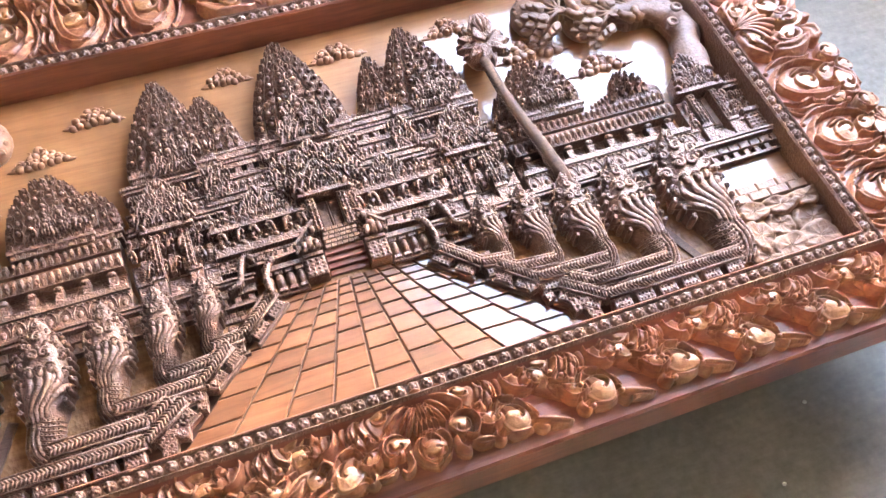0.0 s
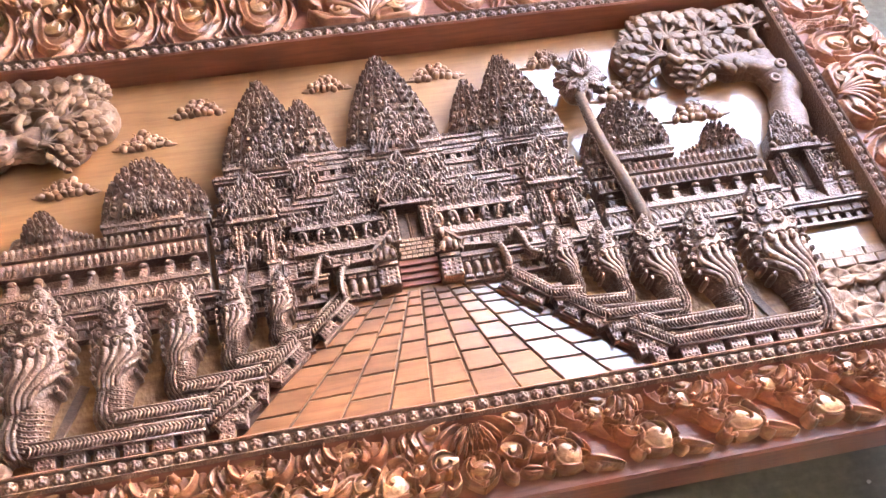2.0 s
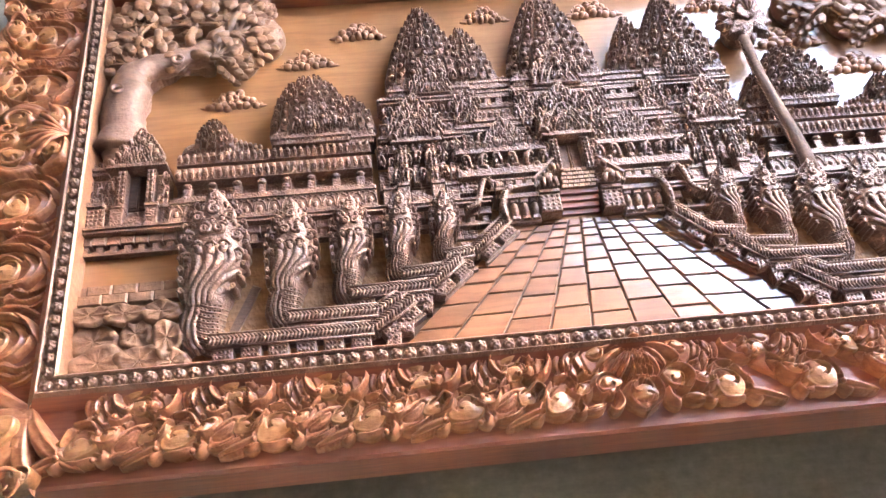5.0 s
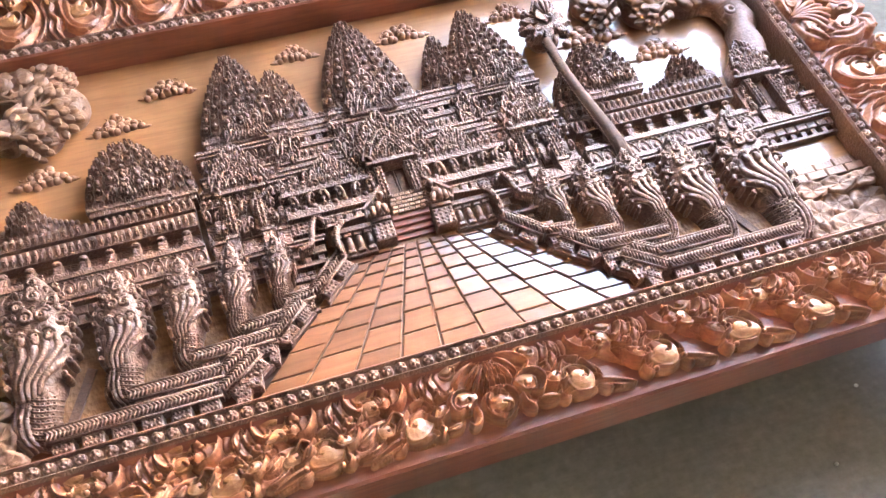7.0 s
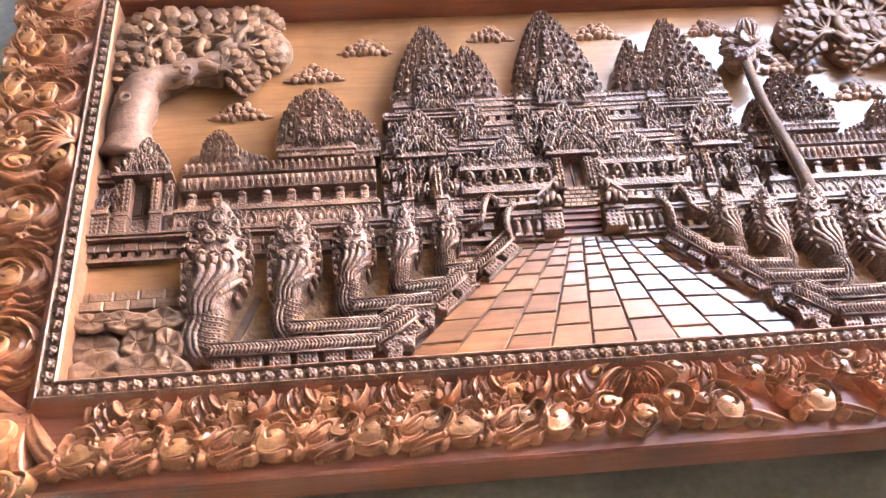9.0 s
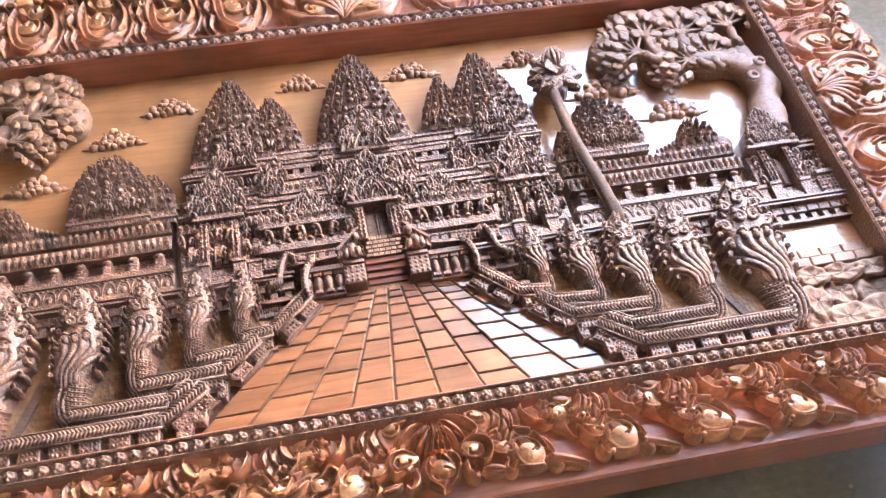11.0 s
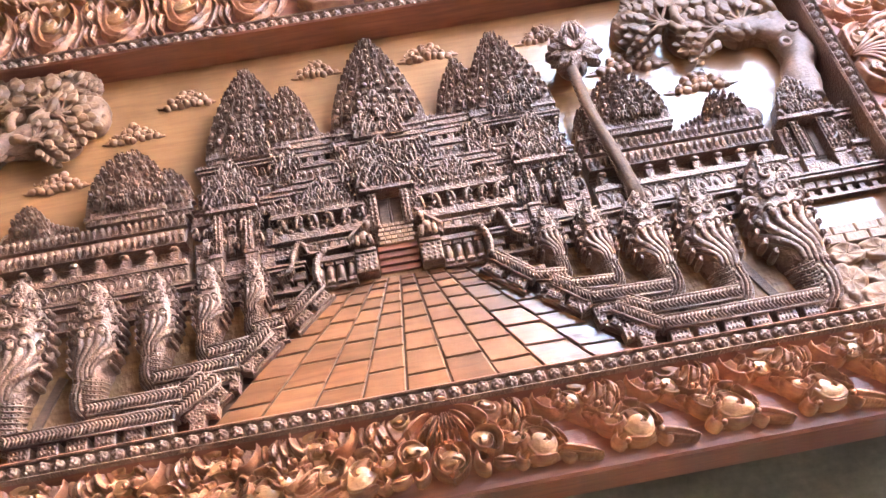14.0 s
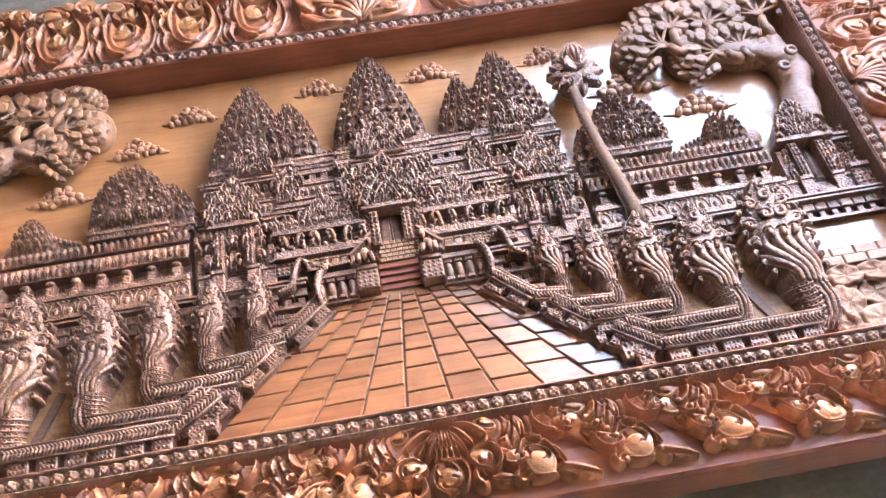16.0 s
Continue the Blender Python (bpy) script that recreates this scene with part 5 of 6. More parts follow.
NS = 9


def way_x(f, y):
    """Plan x on the causeway: f from 0 to 1 across it."""
    v = (y - 0.026) / (0.207 - 0.026)
    q = max(0.0, min(NS - 1e-6, f * NS))
    i = int(q)
    w = q - i
    n, m = NEAR[i] + (NEAR[i + 1] - NEAR[i]) * w, FAR[i] + (FAR[i + 1] - FAR[i]) * w
    return n + (m - n) * v


g = Geo()
g.prism([(way_x(-0.005, TY0), TY0), (way_x(1.005, TY0), TY0), (way_x(1.005, TY1), TY1), (way_x(-0.005, TY1), TY1)], BG - 0.001, TZ - 0.004)
causeway = pp("causeway", g, GROOVE, "paved causeway of honey-coloured slabs with dark joints")
for s in range(NS):
    stops = [TY0 + 0.001, *ROWS[s], TY1]
    for y, y2 in zip(stops[:-1], stops[1:]):
        v = (y - TY0) / (TY1 - TY0)
        gap = 0.0011 * (1 - 0.4 * v)
        poly = [(way_x(s / NS, y) + gap, y + gap), (way_x((s + 1) / NS, y) - gap, y + gap + jit(0.0006)),
                (way_x((s + 1) / NS, y2) - gap, y2 - gap + jit(0.0006)), (way_x(s / NS, y2) + gap, y2 - gap)]
        t = Geo()
        t.prism(poly, TZ - 0.006, TZ + jit(0.0006), 0.0017)
        lean = -math.tan(radians((0, 0, 0, 0, 0, 0.4, 1.2, 2.1, 2.7)[s] - (2.6 if s < 7 else 0.0) * max(0.0, min(1.0, (0.115 - y) / 0.06))))
        ax, ay, mx, my = jit(0.010) + lean * FN.x, jit(0.010) + lean * FN.y, (poly[0][0] + poly[2][0]) / 2, (poly[0][1] + poly[2][1]) / 2
        t.v = [(p[0], p[1], p[2] + ax * (p[0] - mx) + ay * (p[1] - my)) for p in t.v]
        pp("slab", t, TILE, parent=causeway)
# ---------------------------------------------------------------- many-headed serpents and their balustrades
def naga(x, y0, y1, width, k):
    """A rearing hooded serpent: coil at the outer foot, waist swung inwards, ribbed chest and an oval hood of curled heads. k: the outer side."""
    g = Geo()
    hgt = y1 - y0
    KN = ((0.0, 0.10, 0.27), (0.08, 0.17, 0.31), (0.16, 0.18, 0.32), (0.24, 0.15, 0.33), (0.32, 0.10, 0.37), (0.42, 0.04, 0.44), (0.53, 0.01, 0.49), (0.64, 0.01, 0.50), (0.76, 0.0, 0.46), (0.87, -0.01, 0.36), (0.95, -0.01, 0.23), (1.0, -0.01, 0.05))

    def at(v):
        for (v0, m0, h0), (v1, m1, h1) in zip(KN[:-1], KN[1:]):
            if v <= v1:
                f = (v - v0) / (v1 - v0)
                f = f * f * (3 - 2 * f)
                return x + k * width * (m0 + (m1 - m0) * f), y0 + v * hgt, width * (h0 + (h1 - h0) * f)
        return x, y1, width * 0.03

    def top(v):
        return 0.030 + 0.030 * max(0.0, min(1.0, v / 0.5)) ** 0.7

    def skin(s, v, up=0.0):
        cx, cy, w = at(v)
        return (cx + s * w, cy, BG - 0.002 + up + top(v) * max(0.0, 1 - abs(s) ** 3.0) ** 0.5)
    g.grid(lambda u, v: skin((u * 2 - 1) * 0.985, v), 16, 30)
    # broad wavy ribs that sweep from under the heads to the inner side of the waist
    for r in range(6):
        s0 = 0.88 - 1.70 * r / 5
        pts, rads = [], []
        for i in range(17):
            f = i / 16
            ss = s0 + (-0.45 * s0 + 0.20) * (1 - f) ** 1.5 + 0.20 * math.sin(2 * math.pi * f) * (1 - 0.3 * f)
            v = 0.25 + 0.36 * f + 0.02 * abs(r - 2.5) * (0.5 - f)
            p = skin(k * max(-0.93, min(0.93, ss)), v)
            pts.append((p[0], p[1], p[2] + 0.0010))
            rads.append(at(v)[2] * 0.155 * (0.55 + 0.45 * math.sin(math.pi * min(1.0, 0.12 + f * 0.85))))
        g.tube(pts, rads, 8)
    # plates of the coil at the outer foot
    for q in range(4):
        pts, rads = [], []
        for i in range(11):
            f = i / 10
            p = skin(k * (0.92 - 0.27 * q - 0.20 * (f - 0.5) ** 2), 0.00 + (0.30 - 0.02 * q) * f)
            pts.append((p[0] + k * width * 0.04 * math.sin(math.pi * f), p[1], p[2] + 0.001))
            rads.append(width * 0.042 * (0.35 + 0.65 * math.sin(math.pi * (0.08 + 0.84 * f))))
        g.tube(pts, rads, 7)
        for i in range(1, 10, 2):
            g.blob((pts[i][0], pts[i][1], pts[i][2] + 0.002), (width * 0.034, width * 0.014, 0.0032), rz=k * 0.5, nu=5, nv=4)
    # ringed scales across the inner side of the neck
    for j in range(10):
        v = 0.005 + j * 0.029
        pts = [skin(k * (0.10 - 1.04 * e / 6), v - 0.02 * math.sin(math.pi * e / 6), 0.0012) for e in range(7)]
        g.tube(pts, width * 0.020, 5)
        for p in pts[1:6]:
            g.blob((p[0], p[1] + hgt * 0.012, p[2] + 0.001), (width * 0.024, width * 0.018, 0.0030), nu=5, nv=4)

    def snout(s, v, size, a):
        """A head seen from the front: brow, hanging muzzle, two eyes."""
        p = skin(s, v)
        c, sn = math.cos(a), math.sin(a)

        def o(u, w, h):
            return (p[0] + size * (u * c + w * sn), p[1] + size * (w * c - u * sn), p[2] + size * h)
        g.blob(o(0, -0.15, 0.22), (size * 0.50, size * 0.80, size * 0.50), rz=-a, tilt=-0.2, nu=9, nv=6)
        g.tube([o(-0.62, 0.30, 0.25), o(-0.2, 0.58, 0.60), o(0.2, 0.58, 0.60), o(0.62, 0.30, 0.25)], [size * 0.13, size * 0.22, size * 0.22, size * 0.13], 6)
        for e in (-1, 1):
            g.blob(o(e * 0.30, 0.10, 0.58), (size * 0.16,) * 3, nu=6, nv=4)

    def swirl(s, v, size, a, hand):
        """A head in profile: a rolled jaw with an eye, and a hooked crest."""
        p = skin(s, v)
        g.blob((p[0], p[1], p[2] - 0.001), (size * 0.85, size * 0.85, size * 0.42), nu=10, nv=6)
        g.curl((p[0], p[1]), size * 0.88, size * 0.26, a, hand * 1.15, p[2] + size * 0.16, size * 0.30, 7, 16, lift=size * 0.22)
        g.blob((p[0], p[1], p[2] + size * 0.34), (size * 0.20,) * 3, nu=7, nv=5)
        g.tube([(p[0] + size * math.cos(a), p[1] + size * math.sin(a), p[2] + size * 0.1), (p[0] + size * 1.25 * math.cos(a + hand * 0.5), p[1] + size * 1.25 * math.sin(a + hand * 0.5), p[2] + size * 0.2),
                (p[0] + size * 1.1 * math.cos(a + hand), p[1] + size * 1.1 * math.sin(a + hand), p[2])], [size * 0.20, size * 0.22, size * 0.07], 6)
    for i in range(5):
        snout(-0.74 + 0.37 * i, 0.585 + 0.024 * (i % 2) - 0.014 * abs(i - 2), width * 0.140, (i - 2) * 0.28)
    for i in range(4):
        e = -1 if i < 2 else 1
        swirl(-0.70 + 0.466 * i, 0.690 + 0.030 * (i in (1, 2)), width * 0.122, math.pi / 2 - e * 0.9 + jit(0.4), e)
    for i in range(3):
        e = -1 if i < 1 else 1
        swirl(-0.58 + 0.58 * i, 0.815 + 0.034 * (i == 1), width * 0.112, math.pi / 2 - e * 0.7 + jit(0.4), e)
    swirl(0.0, 0.940, width * 0.085, 1.2, -k)
    for i in range(5):
        snout(-0.64 + 0.32 * i, 0.765 + 0.02 * (i % 2), width * 0.070, jit(0.6))
    for i in range(4):
        snout(-0.5 + 0.33 * i, 0.885 + 0.02 * (i in (1, 2)), width * 0.058, jit(0.6))
    # chain of small hooked crests round the hood
    for i in range(19):
        v = 0.36 + 0.62 * min(i, 18 - i) / 9 if i != 9 else 1.0
        e = -1 if i < 9 else 1
        cx, cy, w = at(min(v, 0.985))
        a = e * (1.9 - 1.7 * max(0.0, (v - 0.36) / 0.62)) if i != 9 else 0.0
        px_, py_ = cx + e * w * 0.93, cy
        g.blob((px_, py_, BG + 0.028), (width * 0.058, width * 0.072, 0.024), rz=-a, nu=8, nv=5)
        g.curl((px_, py_), width * 0.044, width * 0.016, math.pi / 2 - a - e * 1.6, e * 0.85, BG + 0.050, width * 0.024, 6, 9)
    return g


def serpent_body(pts, width, z):
    """Scaled tail laid along a ledge: a ribbed strip over mouldings and short posts."""
    g = Geo()
    for a, b in zip(pts[:-1], pts[1:]):
        L = math.hypot(b[0] - a[0], b[1] - a[1])
        d = ((b[0] - a[0]) / L, (b[1] - a[1]) / L)
        n = (-d[1], d[0])
        g.bar(a, b, width, BG, z - 0.002, 0.0015)
        k = max(2, round(L / 0.0052))
        for i in range(k):
            c = (a[0] + d[0] * (i + 0.5) * L / k, a[1] + d[1] * (i + 0.5) * L / k)
            for s in (-1, 1):
                p = (c[0] + n[0] * s * width * 0.42 - d[0] * 0.003, c[1] + n[1] * s * width * 0.42 - d[1] * 0.003, z - 0.0015)
                g.tube([p, (c[0] + d[0] * 0.002, c[1] + d[1] * 0.002, z + 0.0008)], [0.0016, 0.0019], 4)
        # rail and dentils on the outer side
        for s in (-1, 1):
            o = s * (width / 2 + 0.002)
            g.tube([(a[0] + n[0] * o, a[1] + n[1] * o, z - 0.004), (b[0] + n[0] * o, b[1] + n[1] * o, z - 0.004)], 0.0022, 5)
        face = width * 1.05
        m = max(1, round(L / 0.040))
        for i in range(m):
            o = width / 2 + 0.002 + face / 2
            c = (a[0] + d[0] * (i + 0.5) * L / m - n[0] * o, a[1] + d[1] * (i + 0.5) * L / m - n[1] * o)
            hl = L / m * 0.37
            g.bar((c[0] - d[0] * hl, c[1] - d[1] * hl), (c[0] + d[0] * hl, c[1] + d[1] * hl), face, BG, z - 0.008, 0.0014)
            for q in (-0.6, -0.2, 0.2, 0.6):
                for e in (-0.22, 0.22):
                    g.blob((c[0] + d[0] * hl * q + n[0] * face * e, c[1] + d[1] * hl * q + n[1] * face * e, z - 0.0080), (hl * 0.16, face * 0.17, 0.0020), rz=math.atan2(d[1], d[0]) + 0.5, nu=6, nv=4)
        o = width / 2 + 0.003 + face
        e0, e1 = (a[0] - n[0] * o, a[1] - n[1] * o), (b[0] - n[0] * o, b[1] - n[1] * o)
        g.bar(e0, e1, 0.004, BG, z - 0.014, 0.001)
    return g


SERPENT = "dark stained many-headed hooded serpent with a ribbed chest"
AXIS = 0.7535        # middle of the causeway
LEFT = [(0.200, 0.034, 0.291, 0.098), (0.311, 0.062, 0.264, 0.076), (0.398, 0.092, 0.262, 0.062), (0.472, 0.120, 0.262, 0.053), (0.537, 0.146, 0.260, 0.045)]
RIGHT = [(1.303, 0.030, 0.286, 0.102), (1.190, 0.058, 0.262, 0.080), (1.106, 0.088, 0.260, 0.066), (1.032, 0.118, 0.260, 0.055), (0.966, 0.148, 0.262, 0.046)]
for rows, k in ((LEFT, -1), (RIGHT, 1)):
    for x, y0, y1, w in rows:
        pp("serpent_statue", naga(x, y0, y1, w, k), STAIN_CLEAR, SERPENT)
TAILS = [([(0.196, 0.046), (0.421, 0.046), (0.478, 0.088)], 0.016, BG + 0.046), ([(0.304, 0.072), (0.430, 0.072), (0.462, 0.092)], 0.015, BG + 0.048),
         ([(0.392, 0.102), (0.506, 0.106), (0.552, 0.146)], 0.0145, BG + 0.046), ([(0.466, 0.125), (0.528, 0.130), (0.552, 0.148)], 0.014, BG + 0.047),
         ([(0.530, 0.150), (0.574, 0.156), (0.630, 0.208)], 0.014, BG + 0.045)]
for pts, w, z in TAILS:
    g = serpent_body(pts, w, z)
    pp("serpent_tail", g, STAIN_CLEAR, "dark stained scaled serpent tail on a moulded ledge")
    pp("serpent_tail", g.flipped(AXIS), STAIN_CLEAR, "dark stained scaled serpent tail on a moulded ledge")
# parapet between the ledges and the causeway: carved posts, their shade a dark sheet
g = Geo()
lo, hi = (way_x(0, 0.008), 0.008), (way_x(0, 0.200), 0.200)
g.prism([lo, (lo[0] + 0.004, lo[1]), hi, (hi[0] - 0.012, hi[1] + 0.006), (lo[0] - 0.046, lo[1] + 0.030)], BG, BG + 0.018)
pp("parapet_shade", g, GROOVE, "dark sheet standing in for shade behind the parapet posts")
pp("parapet_shade", g.flipped(AXIS), GROOVE, "dark sheet standing in for shade behind the parapet posts")
for y, w, h, z in ((0.014, 0.019, 0.034, 0.036), (0.034, 0.022, 0.040, 0.038), (0.064, 0.013, 0.031, 0.035), (0.086, 0.020, 0.042, 0.040), (0.112, 0.011, 0.026, 0.034), (0.132, 0.016, 0.034, 0.038), (0.158, 0.010, 0.022, 0.034), (0.176, 0.012, 0.024, 0.036), (0.193, 0.009, 0.018, 0.036)):
    x1 = way_x(0, y) + 0.003
    g = Geo()
    slope = 0.35 * h
    g.prism([(x1 - w, y + 0.30 * w), (x1, y), (x1 + slope * 0.35, y + h), (x1 - w + slope * 0.20, y + h + 0.20 * w)], BG, BG + z, 0.0016)
    for a in range(3):
        for b_ in range(2):
            g.blob((x1 - w * (0.72 - 0.40 * b_) + slope * 0.3 * (a + 0.6) / 3, y + h * (a + 0.75) / 3.3, BG + z), (w * 0.15, h * 0.09, 0.0022), rz=0.6, nu=6, nv=4)
    g.bar((x1 - w * 1.02 + slope * 0.2, y + h + 0.18 * w), (x1 + slope * 0.38, y + h * 0.98), 0.006, BG, BG + z + 0.004, 0.001)
    pp("post", g, STAIN)
    pp("post", g.flipped(AXIS), STAIN)
def small_serpent(pts, r, z):
    """A slim serpent that rears in a curve, with a notched crest along its back and a gaping head."""
    g = Geo()
    P = [Vector((x, y, z)) for x, y in pts]
    fine = []
    for i in range(len(P) - 1):
        a, b, c, d = P[max(i - 1, 0)], P[i], P[i + 1], P[min(i + 2, len(P) - 1)]
        for q in range(6):
            f = q / 6
            fine.append(0.5 * (2 * b + (c - a) * f + (2 * a - 5 * b + 4 * c - d) * f * f + (3 * b - a - 3 * c + d) * f ** 3))
    fine.append(P[-1])
    n = len(fine)
    g.tube(fine, [r * (0.75 + 0.35 * math.sin(math.pi * i / n)) for i in range(n)], 8)
    for i, p in enumerate(fine):
        g.tube([(p.x, p.y, BG), (p.x, p.y, z)], [r * 0.8, r * 0.8], 6)
        if i % 2 == 0:
            g.blob((p.x, p.y + 0.3 * r, z + r * 0.85), (r * 0.42, r * 0.42, r * 0.55), nu=6, nv=4)
    e = fine[-1]
    d = (fine[-1] - fine[-4]).normalized()
    g.blob((e.x, e.y, z + 0.001), (r * 1.1, r * 1.5, r * 1.0), rz=math.atan2(d.y, d.x) - math.pi / 2, nu=10, nv=6)
    for sgn in (-1, 1):
        g.tube([tuple(e), (e.x + d.x * r * 1.6 - sgn * d.y * r * 0.7, e.y + d.y * r * 1.6 + sgn * d.x * r * 0.7, z + 0.002), (e.x + d.x * r * 2.4 - sgn * d.y * r * 1.6, e.y + d.y * r * 2.4 + sgn * d.x * r * 1.6, z)], [r * 0.6, r * 0.45, r * 0.15], 6)
        g.curl((e.x - d.x * r + sgn * r * 0.8, e.y + r * 0.9), r * 0.7, r * 0.3, 0.4 * sgn, sgn * 0.8, z + r * 0.7, r * 0.28, 6, 8)
    return g


for pts, r, z in (([(0.572, 0.222), (0.590, 0.233), (0.596, 0.256), (0.604, 0.272), (0.612, 0.268)], 0.0044, -0.014), ([(0.628, 0.200), (0.626, 0.222), (0.631, 0.244), (0.640, 0.254)], 0.0050, -0.016)):
    g = small_serpent(pts, r, z)
    pp("serpent_statue", g, STAIN_CLEAR, "slim rearing carved serpent with a notched crest")
    pp("serpent_statue", g.flipped(AXIS), STAIN_CLEAR, "slim rearing carved serpent with a notched crest")
for k in (-1, 1):
    c = 0.748 + k * 0.150
    # coursed wall behind the first serpents, block by block on a low core
    g = Geo()
    lo, hi = sorted((c + k * 0.012, c + k * 0.070))
    g.box(lo, hi, 0.188, 0.2115, BG, BG + 0.019, 0.0005)
    wall = pp("coursed_wall", g, STAIN_SOFT)
    for j in range(3):
        for i in range(5):
            x0 = c + k * (0.012 + i * 0.011 + 0.004 * (j % 2))
            lo, hi = sorted((x0, x0 + k * 0.010))
            g = Geo()
            g.box(lo, hi, 0.188 + j * 0.008, 0.1955 + j * 0.008, BG, BG + 0.022, 0.001)
            pp("wall_block", g, STAIN_SOFT, parent=wall)
# leaning prop behind the outermost serpents
for k, x in ((-1, 0.236), (1, 1.248)):
    g = Geo()
    g.bar((x - k * 0.022, 0.140), (x + k * 0.022, 0.044), 0.013, BG, BG + 0.020, 0.002)
    pp("leaning_plank", g, BARK)

# ---------------------------------------------------------------- corner ponds with a brick edge and lotus leaves
for k in (-1, 1):
    def X(u):
        return 0.006 + u if k < 0 else W - 0.006 - u
    g = Geo()
    g.box(X(0.0), X(0.146), 0.1255, 0.1595, BG, BG + 0.0205, 0)
    pp("brick_bed", g, LOTUS, parent=board)
    for j in range(2):
        for i in range(4):
            g = Geo()
            u0 = i * 0.036 + (0.012 if j else 0)
            g.box(X(u0), X(min(u0 + 0.0354, 0.146)), 0.126 + j * 0.017, 0.142 + j * 0.017, BG, BG + 0.030 - 0.004 * j, 0.002)
            pp("brick", g, LOTUS, parent=board)
    for i, (u, v, rx, ry, z) in enumerate(((0.024, 0.106, 0.026, 0.014, 0.036), (0.072, 0.104, 0.028, 0.014, 0.038), (0.122, 0.104, 0.024, 0.015, 0.038), (0.030, 0.070, 0.030, 0.022, 0.026),
                                           (0.088, 0.074, 0.020, 0.020, 0.030), (0.040, 0.034, 0.032, 0.024, 0.032), (0.096, 0.032, 0.028, 0.022, 0.034), (0.132, 0.062, 0.018, 0.026, 0.036), (0.140, 0.026, 0.020, 0.018, 0.034))):
        g = Geo()

        def pad(a, b, u=u, v=v, rx=rx, ry=ry, z=z, i=i):
            w = 2 * math.pi * a
            rr = 1.22 * b * (1 + 0.07 * math.sin(3 * w + i))
            lift = 0.007 * b ** 3 * (0.7 + 0.7 * math.sin(3 * w + 2 * i)) + 0.0020 * math.cos(7 * w + i) * b
            return (X(u) + rr * rx * math.cos(w), v + rr * ry * math.sin(w), BG + z + lift - (0.010 if b > 0.99 else 0))
        g.grid(pad, 28, 6)
        for r in range(7):
            w = 2 * math.pi * r / 7 + i
            g.tube([(X(u), v, BG + z + 0.001), (X(u) + 0.8 * rx * math.cos(w), v + 0.8 * ry * math.sin(w), BG + z + 0.0045)], [0.0005, 0.0003], 4)
        g.blob((X(u), v, BG + z * 0.5 - 0.002), (rx * 0.9, ry * 0.9, z * 0.5), nu=12, nv=5)
        pp("lotus_leaf", g, LOTUS, "brown carved lotus leaf with raised veins")

# ---------------------------------------------------------------- clouds, trees, palm
for cx, cy, w in ((0.215, 0.499, 0.090), (0.340, 0.579, 0.088), (0.430, 0.640, 0.082), (0.659, 0.660, 0.074), (0.857, 0.658, 0.090), (1.062, 0.654, 0.080), (1.190, 0.554, 0.122), (1.298, 0.484, 0.108)):
    g = Geo()
    cy += 0.005
    for j, (n, yy) in enumerate(((7, 0.0), (6, 0.009), (4, 0.018), (2, 0.026))):
        for i in range(n):
            f = (i + 0.5) / n * 2 - 1
            r = w * rnd.uniform(0.070, 0.105)
            g.blob((cx + f * w * 0.46 * (n / 7) + jit(0.004), cy - 0.008 + yy + jit(0.003), BG + 0.002 + jit(0.002)), (r, r * rnd.uniform(0.7, 1.0), rnd.uniform(0.008, 0.013) - 0.004 * abs(f)), rz=jit(0.8), nu=9, nv=6)
            if rnd.random() < 0.5:
                g.curl((cx + f * w * 0.46 * (n / 7), cy - 0.006 + yy), r * 0.7, r * 0.4, jit(3), 0.6, BG + 0.011, 0.0013, 4, 6)
    for k in (-1, 1):
        for q in range(2):
            g.leaf((cx + k * w * 0.36, cy - 0.009 + 0.004 * q), (0.05 if k > 0 else math.pi - 0.05) + jit(0.1), w * (0.26 - 0.08 * q), 0.009, BG, 0.005)
    pp("cloud", g, CLOUD, "brown carved cloud of small rounded puffs with wispy ends")


